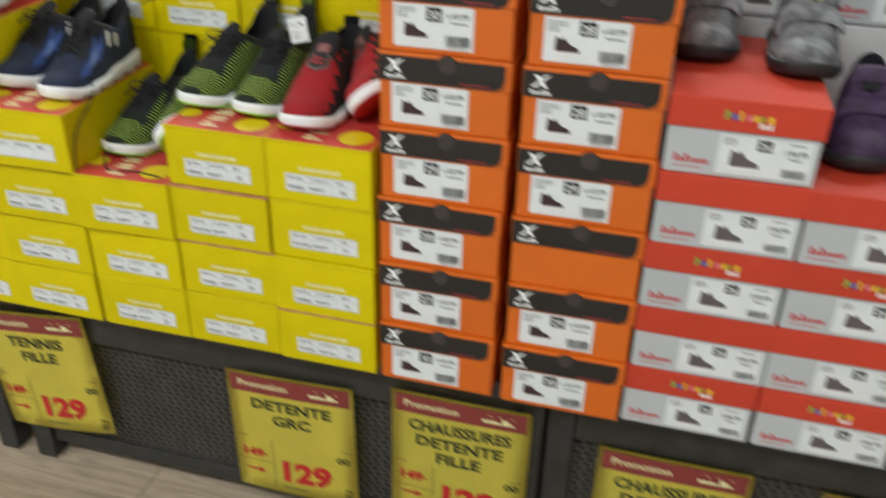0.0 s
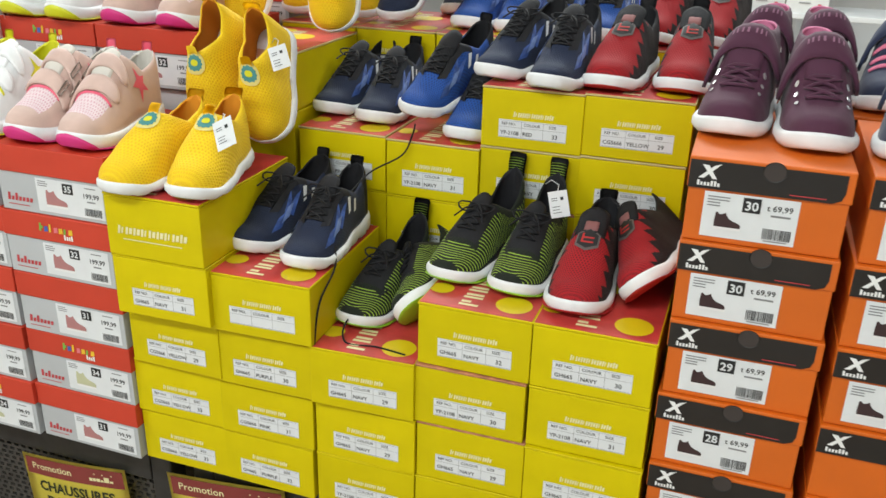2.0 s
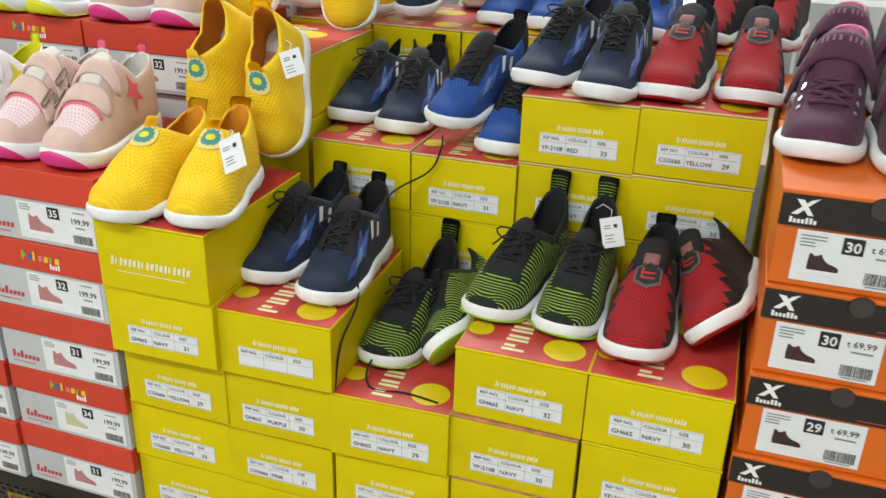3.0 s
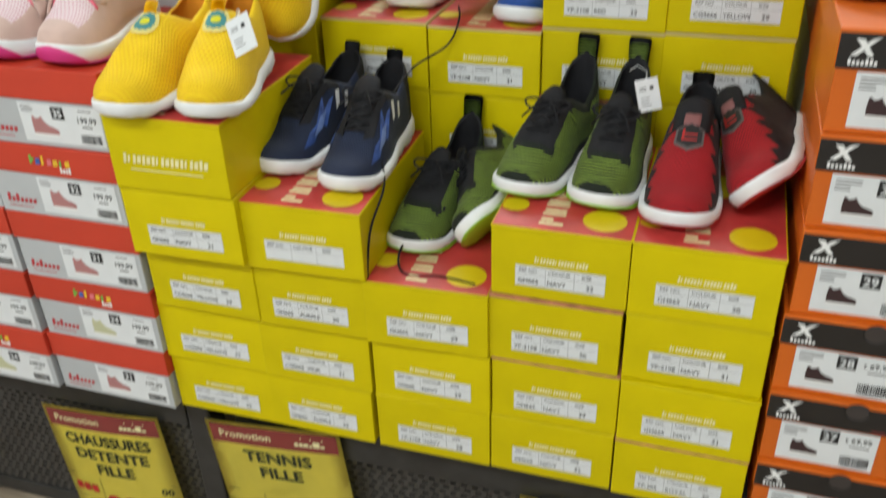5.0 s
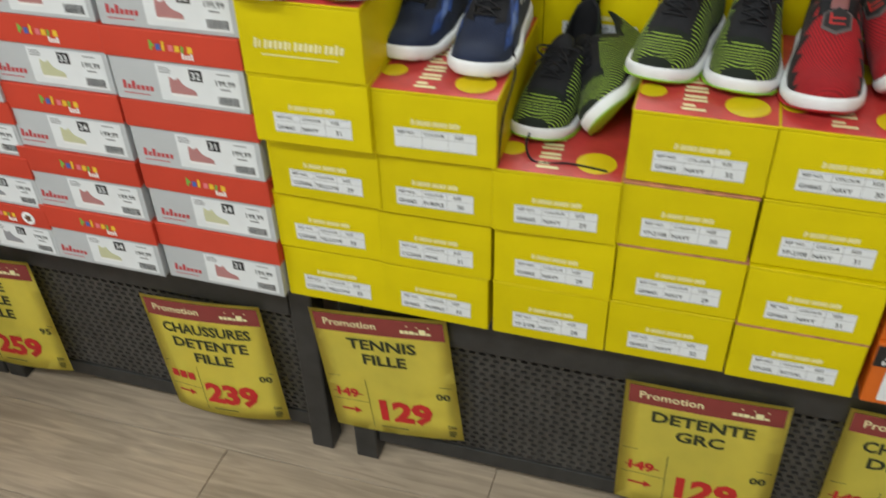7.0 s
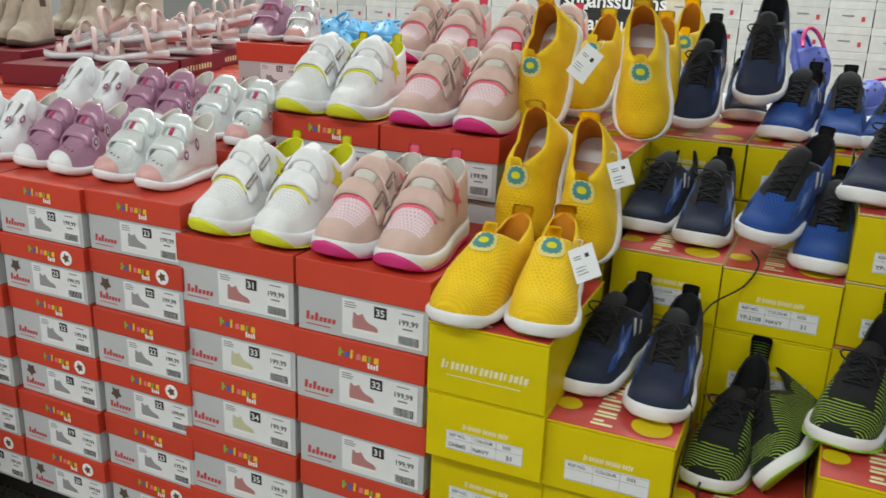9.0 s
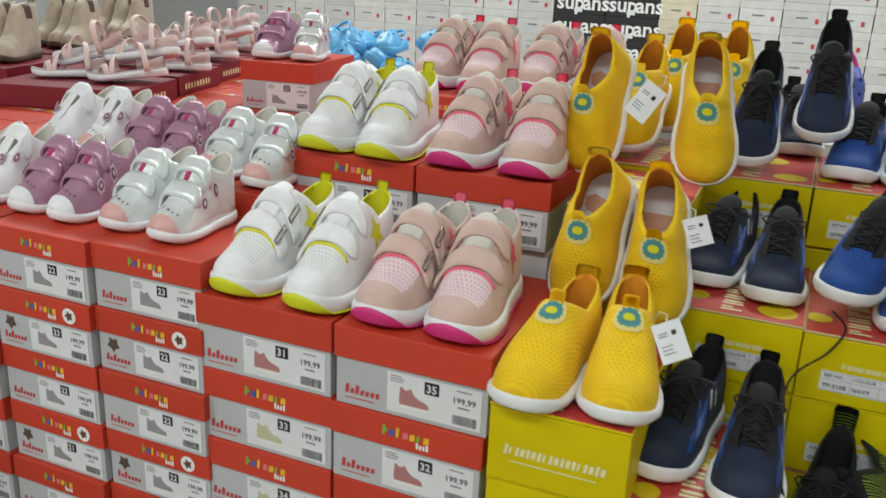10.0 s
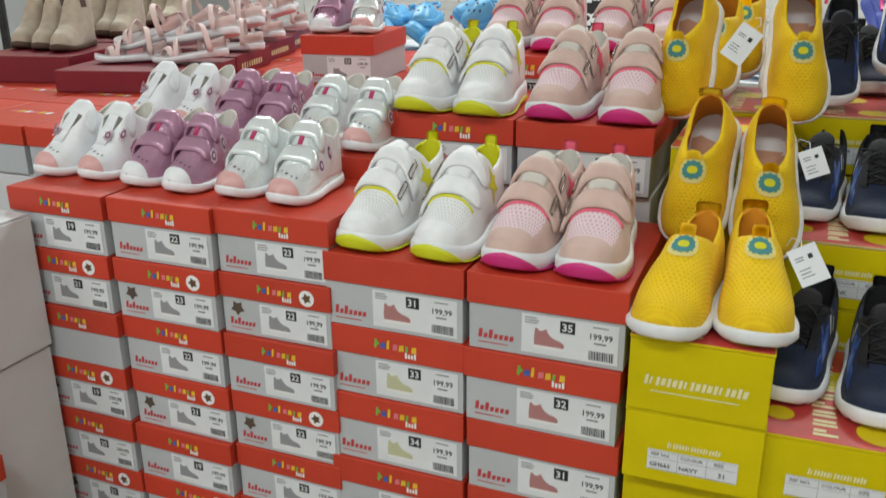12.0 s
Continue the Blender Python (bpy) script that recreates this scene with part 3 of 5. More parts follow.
    if mode == "plain":
        wn = nt.nodes.new("ShaderNodeTexNoise")
        wn.inputs["Scale"].default_value = 90 if bump < 0.8 else 22
        nt.links.new(uv.outputs["UV"], wn.inputs["Vector"])
        nt.links.new(wn.outputs["Fac"], bp.inputs["Height"])
    else:
        nt.links.new(math_("SUBTRACT", 1.0, knit), bp.inputs["Height"])
    nt.links.new(bp.outputs["Normal"], b.inputs["Normal"])
    return m


WIDTHS = ((0, 0), (0.012, 0.30), (0.03, 0.49), (0.06, 0.68), (0.11, 0.84), (0.19, 0.965), (0.29, 1.0), (0.4, 0.96), (0.55, 0.83), (0.7, 0.765), (0.83, 0.75), (0.91, 0.68), (0.96, 0.52), (0.985, 0.33), (1, 0))
US = [0.0, 0.006, 0.016, 0.03, 0.05] + [0.075 + 0.025 * i for i in range(34)] + [0.92, 0.94, 0.955, 0.967, 0.977, 0.986, 0.994, 1.0]
SNEAKER = ((0, 0.004), (0.03, 0.014), (0.08, 0.022), (0.15, 0.029), (0.25, 0.039), (0.35, 0.051), (0.45, 0.064), (0.53, 0.070), (0.62, 0.060), (0.75, 0.048), (0.86, 0.053), (0.95, 0.066), (1, 0.070))
HIGHTOP = ((0, 0.006), (0.03, 0.018), (0.08, 0.027), (0.16, 0.034), (0.25, 0.041), (0.33, 0.052), (0.41, 0.070), (0.5, 0.090), (0.58, 0.098), (0.7, 0.094), (0.85, 0.092), (1, 0.096))
STRAPPY = ((0, 0.006), (0.03, 0.019), (0.08, 0.028), (0.15, 0.036), (0.22, 0.044), (0.28, 0.054), (0.35, 0.067), (0.43, 0.083), (0.5, 0.095), (0.57, 0.098), (0.64, 0.086), (0.74, 0.066), (0.86, 0.070), (1, 0.084))
BABY = ((0, 0.007), (0.04, 0.018), (0.1, 0.026), (0.2, 0.035), (0.3, 0.047), (0.4, 0.064), (0.5, 0.081), (0.58, 0.086), (0.68, 0.073), (0.8, 0.064), (0.9, 0.073), (1, 0.084))
SLIPON = ((0, 0.004), (0.03, 0.017), (0.08, 0.027), (0.15, 0.036), (0.25, 0.047), (0.35, 0.058), (0.45, 0.068), (0.54, 0.075), (0.62, 0.067), (0.75, 0.055), (0.87, 0.060), (0.95, 0.070), (1, 0.076))
BOOT = ((0, 0.006), (0.04, 0.022), (0.1, 0.034), (0.2, 0.042), (0.33, 0.052), (0.43, 0.075), (0.52, 0.11), (0.6, 0.118), (0.75, 0.115), (0.9, 0.118), (1, 0.118))


class Last:
    """The form that a shoe is built over: toe tip at the origin, heel along +y."""

    def __init__(self, L, W, prof, sole, side, open_from=0.5, spread=0.62, k=1.0, wave=0.0, heel=0.30):
        self.L, self.W, self.prof, self.sole, self.side = L, W, prof, sole, side
        self.u0, self.spread, self.k, self.wave, self.heel = open_from, spread, k, wave, heel

    def w(self, u):
        return self.W / 2 * float(np.interp(u, *zip(*WIDTHS)))

    def mid(self, u):
        return self.side * self.W * (0.085 * math.cos(2.6 * u) - 0.03)

    def top(self, u):
        return self.k * float(np.interp(u, *zip(*self.prof)))

    def zt(self, u):
        s = self.sole * (1.0 + self.heel * max(0.0, (u - 0.35)) / 0.65)
        return s + self.lift(u) + self.wave * math.sin(u * 24)

    def lift(self, u):
        return 0.045 * self.L * max(0.0, 1 - u / 0.22) ** 2

    def at(self, u, a, e=0.0, out=0.0):
        """A place on the upper: a from -1 (one base edge) over 0 (ridge) to 1."""
        q = (1 - abs(a)) * math.pi / 2
        w, h = self.w(u) * 0.955 + out, self.top(u) + out
        x = w * (e + (1 - e) * max(0.0, math.cos(q)) ** 0.78)
        return Vector((self.mid(u) + math.copysign(x, a), u * self.L, self.zt(u) - 0.004 + h * math.sin(q) ** 0.9))

    def edge(self, u):
        if u <= self.u0:
            return 0.0
        return self.spread * min(1.0, math.sqrt((u - self.u0) / 0.16))


def uv_face(bm, vs, uvs, mi, layer):
    try:
        f = bm.faces.new(vs)
    except ValueError:
        return None
    f.material_index, f.smooth = mi, True
    for lp, q in zip(f.loops, uvs):
        lp[layer].uv = q
    return f


def upper_mesh(last, zone, mats, lining, thick=0.0032):
    bm = bmesh.new()
    layer = bm.loops.layers.uv.new("UVMap")
    m = 8
    rows = []
    for u in US:
        e = last.edge(u)
        left = [bm.verts.new(last.at(u, -1 + i / m * 0.9999, e)) for i in range(m + 1)]
        right = [bm.verts.new(last.at(u, 1 - i / m * 0.9999, e)) for i in range(m + 1)]
        rows.append((left, right))
    faces = []
    for r in range(len(US) - 1):
        for sgn in (0, 1):
            a, b = rows[r][sgn], rows[r + 1][sgn]
            for i in range(m):
                quad = [a[i], a[i + 1], b[i + 1], b[i]]
                q = [(US[r], i), (US[r], i + 1), (US[r + 1], i + 1), (US[r + 1], i)]
                uvs = [(p, 0.5 * c / m if sgn == 0 else 1 - 0.5 * c / m) for p, c in q]
                if sgn:
                    quad, uvs = quad[::-1], uvs[::-1]
                mi = zone((US[r] + US[r + 1]) / 2, (i + 0.5) / m, sgn)
                f = uv_face(bm, quad, uvs, mi, layer)
                if f:
                    faces.append(f)
    bmesh.ops.remove_doubles(bm, verts=bm.verts[:], dist=0.0004)
    bmesh.ops.recalc_face_normals(bm, faces=bm.faces[:])
    old = set(bm.faces)
    bmesh.ops.solidify(bm, geom=bm.faces[:], thickness=thick)
    for f in bm.faces:
        f.smooth = True
        if f not in old:
            f.material_index = len(mats)
    return to_mesh("upper", bm, *mats, lining)


def ring_mesh(name, last, levels, material, smooth=True):
    """A sole from levels of (outline scale, extra width, height function)."""
    bm = bmesh.new()
    loops = []
    for sc, ex, hz in levels:
        lp = []
        for u in US[:-1]:
            w = last.w(u) * sc + ex * (1 if 0 < u < 1 else 0.0)
            lp.append(bm.verts.new((last.mid(u) - w, u * last.L - (ex if u < 0.1 else 0) * (1 - u * 10 if u < 0.1 else 0) + (ex if u > 0.9 else 0) * (u - 0.9) * 10, hz(u))))
        for u in US[:0:-1]:
            w = last.w(u) * sc + ex * (1 if 0 < u < 1 else 0.0)
            lp.append(bm.verts.new((last.mid(u) + w, u * last.L - (ex if u < 0.1 else 0) * (1 - u * 10 if u < 0.1 else 0) + (ex if u > 0.9 else 0) * (u - 0.9) * 10, hz(u))))
        loops.append(lp)
    n = len(loops[0])
    for a, b in zip(loops, loops[1:]):
        for i in range(n):
            bm.faces.new((a[i], a[(i + 1) % n], b[(i + 1) % n], b[i])).smooth = smooth
    half = len(US) - 1
    for lp, flip in ((loops[0], True), (loops[-1], False)):
        for i in range(half):
            q = [lp[i], lp[i + 1], lp[(n - i - 1) % n], lp[(n - i) % n]]
            q = [v for j, v in enumerate(q) if v not in q[:j]]
            if len(q) > 2:
                try:
                    bm.faces.new(q[::-1] if flip else q)
                except ValueError:
                    pass
    bmesh.ops.recalc_face_normals(bm, faces=bm.faces[:])
    return to_mesh(name, bm, material)


def strip_mesh(name, last, u0, u1, a0, a1, material, out=0.003, thick=0.0025, n=14, skew=0.0, round_end=True, m=4, square=False):
    """A band laid over the upper from side a0 to side a1, at u0 to u1 along the shoe."""
    bm = bmesh.new()
    layer = bm.loops.layers.uv.new("UVMap")
    grid = []
    for i in range(n + 1):
        t = i / n
        a = a0 + (a1 - a0) * t
        near = 1.0
        if round_end and t > 0.82:
            near = math.sqrt(max(0.05, 1 - ((t - 0.82) / 0.18) ** 2))
        row = []
        for j in range(m + 1):
            s = (j / m - 0.5) * near + 0.5
            u = u0 + (u1 - u0) * s + skew * (t - 0.5)
            o = out - 0.0014 * (2 * abs(j / m - 0.5)) ** 3
            u = min(0.99, u)
            p = last.at(u, a, 0.0, o)
            if square:
                q = (1 - abs(a)) * math.pi / 2
                um = (u0 + u1) / 2
                p.x = last.mid(u) + math.copysign((last.w(um) * 0.90 + o) * max(0.0, math.cos(q)) ** 0.5, a)
                p.z = last.zt(um) - 0.004 + (last.top(um) + (u - um) * 0.12 + o) * math.sin(q) ** 0.42
            row.append(bm.verts.new(p))
        grid.append(row)
    for i in range(n):
        for j in range(m):
            uv_face(bm, (grid[i][j], grid[i + 1][j], grid[i + 1][j + 1], grid[i][j + 1]), [(j / m, i / n)] * 4, 0, layer)
    bmesh.ops.recalc_face_normals(bm, faces=bm.faces[:])
    if sum(f.normal.z for f in bm.faces) < 0:
        bmesh.ops.reverse_faces(bm, faces=bm.faces[:])
    bmesh.ops.solidify(bm, geom=bm.faces[:], thickness=thick)
    for f in bm.faces:
        f.smooth = True
    return to_mesh(name, bm, material)


def tube_into(bm, pts, r, mi=0, sides=6):
    pts = [Vector(p) for p in pts]
    rings = []
    for i, p in enumerate(pts):
        d = (pts[min(i + 1, len(pts) - 1)] - pts[max(i - 1, 0)]).normalized()
        a = d.orthogonal().normalized() if i == 0 else (a - d * a.dot(d)).normalized()
        b = d.cross(a)
        rings.append([bm.verts.new(p + r * (math.cos(2 * math.pi * k / sides) * a + math.sin(2 * math.pi * k / sides) * b)) for k in range(sides)])
    for p, q in zip(rings, rings[1:]):
        for k in range(sides):
            f = bm.faces.new((p[k], p[(k + 1) % sides], q[(k + 1) % sides], q[k]))
            f.smooth, f.material_index = True, mi
    for ring in (rings[0], rings[-1]):
        bm.faces.new(ring).material_index = mi


def decal_mesh(name, last, polys, mats, out=0.0008):
    """Flat patches that follow the upper: each (material, fan of (u, a) round its first point)."""
    bm = bmesh.new()
    layer = bm.loops.layers.uv.new("UVMap")

    def on(u, a, o):
        return last.at(u, a, last.edge(u), o)

    for mi, pts in polys:
        c = (sum(p[0] for p in pts) / len(pts), sum(p[1] for p in pts) / len(pts))
        steps = 4
        rings = []
        for k in range(1, steps + 1):
            t = k / steps
            rings.append([bm.verts.new(on(c[0] + (p[0] - c[0]) * t, c[1] + (p[1] - c[1]) * t, out + 0.0005 * mi)) for p in pts])
        mid = bm.verts.new(on(*c, out + 0.0005 * mi))
        n = len(pts)
        for i in range(n):
            uv_face(bm, (mid, rings[0][i], rings[0][(i + 1) % n]), [(0, 0)] * 3, mi, layer)
            for a, b in zip(rings, rings[1:]):
                uv_face(bm, (a[i], b[i], b[(i + 1) % n], a[(i + 1) % n]), [(0, 0)] * 4, mi, layer)
    for f in bm.faces:
        f.normal_update()
        if f.normal.dot(f.calc_center_median() - Vector((0, f.calc_center_median().y, 0))) < 0:
            f.normal_flip()
    return to_mesh(name, bm, *mats)


def star(u, a, ru, ra, n=5, inner=0.45, turn=0.0):
    return [(u + ru * (1 if i % 2 == 0 else inner) * math.cos(math.pi * i / n + turn), a + ra * (1 if i % 2 == 0 else inner) * math.sin(math.pi * i / n + turn)) for i in range(2 * n)]


def disc(u, a, ru, ra, n=14):
    return [(u + ru * math.cos(2 * math.pi * i / n), a + ra * math.sin(2 * math.pi * i / n)) for i in range(n)]


def tongue_mesh(last, u0, u1, half, rise, material, lean=0.0, name="tongue", thick=0.004):
    """A padded tongue that rises out of the throat."""
    bm = bmesh.new()
    layer = bm.loops.layers.uv.new("UVMap")
    grid, n, m = [], 8, 6
    for i in range(n + 1):
        t = i / n
        u = u0 + (u1 - u0) * t
        z = (last.at(min(u, last.u0), 0.0).z) + (rise * ((t - 0.3) / 0.7) ** 1.2 if t > 0.3 else 0)
        wd = half * (1 - 0.25 * max(0, (t - 0.75) / 0.25) ** 2)
        grid.append([bm.verts.new((last.mid(u) + wd * (2 * j / m - 1), u * last.L + lean * t, z + 0.0015 - 0.006 * (2 * j / m - 1) ** 2)) for j in range(m + 1)])
    for i in range(n):
        for j in range(m):
            uv_face(bm, (grid[i][j], grid[i][j + 1], grid[i + 1][j + 1], grid[i + 1][j]), [(i / n, j / m)] * 4, 0, layer)
    bmesh.ops.recalc_face_normals(bm, faces=bm.faces[:])
    bmesh.ops.solidify(bm, geom=bm.faces[:], thickness=thick)
    for f in bm.faces:
        f.smooth = True
    return to_mesh(name, bm, material)


def insole_mesh(last, material):
    bm = bmesh.new()
    us = [u for u in US if u > 0.3]
    vs = [bm.verts.new((last.mid(u) - last.w(u) * 0.84, u * last.L, last.zt(u) + 0.001)) for u in us] + [bm.verts.new((last.mid(u) + last.w(u) * 0.84, u * last.L, last.zt(u) + 0.001)) for u in us[-2::-1]]
    bm.faces.new(vs)
    bmesh.ops.recalc_face_normals(bm, faces=bm.faces[:])
    return to_mesh("insole", bm, material)


def tab_mesh(last, u, height, half, material, name="heel_tab", back=0.004):
    """A folded webbing loop with rounded corners that stands up from the collar at u."""
    bm = bmesh.new()
    layer = bm.loops.layers.uv.new("UVMap")
    y, z = u * last.L, last.zt(u) - 0.004 + last.top(u)
    n, m, drop = 8, 4, 0.014
    grid = []
    for i in range(n + 1):
        t = i / n
        h = -drop + (height + drop) * t
        wd = half * (0.92 + 0.16 * t) * (1.0 - 0.14 * max(0.0, (t - 0.86) / 0.14) ** 2)
        grid.append([bm.verts.new((last.mid(u) + wd * (2 * j / m - 1), y + back * max(0.0, h / max(height, 0.001)) ** 1.5 - 0.002 * (2 * j / m - 1) ** 2, z + h)) for j in range(m + 1)])
    for i in range(n):
        for j in range(m):
            uv_face(bm, (grid[i][j], grid[i][j + 1], grid[i + 1][j + 1], grid[i + 1][j]), [(0.3 + i / n * 0.2, 0.02 + 0.1 * j / m), (0.3 + i / n * 0.2, 0.02 + 0.1 * (j + 1) / m), (0.3 + (i + 1) / n * 0.2, 0.02 + 0.1 * (j + 1) / m), (0.3 + (i + 1) / n * 0.2, 0.02 + 0.1 * j / m)], 0, layer)
    bmesh.ops.solidify(bm, geom=bm.faces[:], thickness=0.0032)
    bmesh.ops.recalc_face_normals(bm, faces=bm.faces[:])
    return to_mesh(name, bm, material)


def lace_over(last, u, x, up=0.003):
    a = max(-0.9, min(0.9, math.copysign(abs(x / last.w(u)) ** 1.28, x)))
    p = last.at(u, math.copysign(0.66 * abs(a), a) if a else 0.0, 0, up)
    p.x = last.mid(u) + x
    return p


def lace_mesh(last, rows, half, material, r=0.0014):
    """One lace: up one way from eyelet to eyelet, across the top and crossing back down."""
    pts, sgn = [], -1
    for u0, u1 in zip(rows, rows[1:]):
        pts += [lace_over(last, u0 + (u1 - u0) * t, sgn * half * (1 - 2 * t), 0.003 + 0.0012 * math.sin(math.pi * t)) for t in (0, 0.25, 0.5, 0.75)]
        sgn = -sgn
    pts += [lace_over(last, rows[-1], sgn * half * t, 0.0036) for t in (1, 0.5, 0, -0.5)]
    sgn = -sgn
    for u1, u0 in zip(rows[::-1], rows[-2::-1]):
        pts += [lace_over(last, u1 + (u0 - u1) * t, sgn * half * (1 - 2 * t), 0.0046) for t in (0, 0.25, 0.5, 0.75)]
        sgn = -sgn
    pts += [lace_over(last, rows[0], sgn * half * t, 0.003) for t in (1, 0.5, 0, -0.5, -0.9)]
    bm = bmesh.new()
    tube_into(bm, pts, r)
    return to_mesh("lacing", bm, material)


def bow_mesh(last, u, material, r=0.0013):
    """A tied bow: tail, loop, loop and tail as one run of lace."""
    c = lace_over(last, u, 0.0, 0.006)

    def loop(s):
        return [c + Vector((s * (0.024 * math.sin(t) + 0.008 * math.sin(2 * t)), -0.012 * math.sin(t) + 0.006 * math.sin(2 * t), -0.004 * math.sin(t) + 0.004 * math.sin(2 * t))) for t in [k * math.pi / 8 for k in range(9)]]

    tails = [[c + Vector((s * 0.022, -0.030, -0.012)), c + Vector((s * 0.013, -0.016, -0.003)), c] for s in (-1, 1)]
    bm = bmesh.new()
    tube_into(bm, tails[0] + loop(-1)[1:] + loop(1)[1:] + tails[1][-2::-1], r)
    return to_mesh("bow", bm, material)


# cloths and rubbers
RUB_W = mat("white_rubber", (0.83, 0.85, 0.87), 0.5, vary=0.07, scale=40, bump=0.1, bump_scale=300)
RUB_LIME = mat("lime_rubber", (0.36, 0.62, 0.04), 0.5, vary=0.08)
RUB_LEMON = mat("lemon_rubber", (0.68, 0.70, 0.015), 0.45, vary=0.06)
RUB_RED = mat("red_rubber", (0.45, 0.02, 0.02), 0.5)
RUB_PINK = mat("fuchsia_rubber", (0.68, 0.03, 0.22), 0.45, vary=0.08)
RUB_ROSE = mat("rose_rubber", (0.74, 0.42, 0.40), 0.4)
RUB_BLK = mat("black_rubber", (0.015, 0.015, 0.017), 0.5)
CL_YEL = uv_mat("yellow_knit", (0.95, 0.64, 0.006), (0.84, 0.47, 0.004), "knit", freq=(46, 28), bump=0.6)
CL_YELP = uv_mat("yellow_rib", (0.92, 0.62, 0.010))
CL_ORG = mat("orange_lining", (0.75, 0.28, 0.01), 0.8)
INS_P = mat("peach_insole", (0.68, 0.38, 0.25), 0.7)
CL_TEAL = mat("teal_patch", (0.07, 0.28, 0.28), 0.6)
CL_CREAM = mat("pale_yellow_patch", (0.80, 0.68, 0.22), 0.6)
CL_NAVY = uv_mat("navy_cloth", (0.014, 0.022, 0.052), (0.045, 0.065, 0.14), "dots", freq=(70, 40), spec=0.3)
CL_NBLUE = mat("steel_blue_patch", (0.035, 0.085, 0.30), 0.5, vary=0.5, scale=90)
CL_NPALE = mat("pale_blue_patch", (0.16, 0.24, 0.50), 0.5, vary=0.3, scale=90)
CL_BLK = mat("black_cloth", (0.015, 0.015, 0.018), 0.75, vary=0.3, scale=40, bump=0.3, bump_scale=500, spec=0.3)
CL_GREEN = uv_mat("black_lime_knit", (0.012, 0.017, 0.011), (0.31, 0.46, 0.06), "stripe", freq=(42, 30), spec=0.25)
CL_RED = uv_mat("red_black_knit", (0.40, 0.012, 0.018), (0.014, 0.008, 0.009), "zigzag", freq=(72, 40), spec=0.25)
CL_MAR = uv_mat("plum_suede", (0.078, 0.019, 0.048), mode="plain", sheen=0.12)
CL_PINK = mat("pink_felt", (0.62, 0.20, 0.34), 0.8, vary=0.08)
CL_NPINK = mat("pink_cord", (0.80, 0.20, 0.33), 0.6)
CL_NV2 = uv_mat("navy_suede", (0.020, 0.030, 0.075), mode="plain", sheen=0.3)
CL_SILV = mat("bright_eyelet", (0.8, 0.8, 0.8), 0.25, metal=0.8)
CL_WHITE = uv_mat("white_leatherette", (0.87, 0.88, 0.89), mode="plain", rough=0.5, sheen=0.0, bump=0.12)
CL_WMESH = uv_mat("white_mesh", (0.87, 0.88, 0.88), (0.6, 0.62, 0.63), "knit", freq=(50, 34))
CL_LEMON = mat("lemon_trim", (0.72, 0.70, 0.015), 0.55)
CL_BEIGE = uv_mat("beige_pink_suede", (0.68, 0.48, 0.42), mode="plain", sheen=0.3, bump=0.2)
CL_PMESH = uv_mat("pink_mesh", (0.86, 0.70, 0.73), (0.68, 0.34, 0.42), "knit", freq=(44, 30))
CL_NEON = mat("neon_pink_trim", (0.86, 0.13, 0.22), 0.5)
CL_LINER = mat("cream_lining", (0.70, 0.66, 0.60), 0.85, bump=0.3, bump_scale=300)
CL_BABYW = uv_mat("white_soft_leather", (0.84, 0.86, 0.88), mode="plain", rough=0.45, sheen=0.0, bump=0.1)
CL_PURP = uv_mat("purple_foil", (0.50, 0.28, 0.40), mode="plain", rough=0.28, metal=0.3, sheen=0.0, bump=0.9)
CL_SILVER = uv_mat("silver_foil", (0.84, 0.89, 0.89), mode="plain", rough=0.27, metal=0.3, sheen=0.0, bump=0.9)
CL_BLUE = uv_mat("royal_knit", (0.012, 0.075, 0.34), (0.008, 0.02, 0.09), "knit", freq=(60, 30))
CL_GREY = mat("grey_mottled_cloth", (0.20, 0.20, 0.215), 0.7, vary=0.75, scale=48, bump=0.3)
CL_GREYP = mat("dark_plum_mottled_cloth", (0.05, 0.02, 0.07), 0.7, vary=0.6, scale=60, bump=0.3)
CL_SAND = mat("sand_suede", (0.50, 0.42, 0.32), 0.9, vary=0.15, scale=40, sheen=0.4)
CL_ROSE = mat("pale_pink_strap", (0.78, 0.60, 0.57), 0.5, vary=0.08)
INS_GREY = mat("grey_footbed", (0.50, 0.46, 0.47), 0.7)
CL_CYAN = mat("sky_blue_foam", (0.12, 0.42, 0.72), 0.4, vary=0.12, scale=20)
CL_BCLOG = mat("violet_blue_foam", (0.10, 0.14, 0.55), 0.45)

SHOES = {}


def new_shoe(label, group):
    return tagged(new("shoe"), label, "shoe", group)


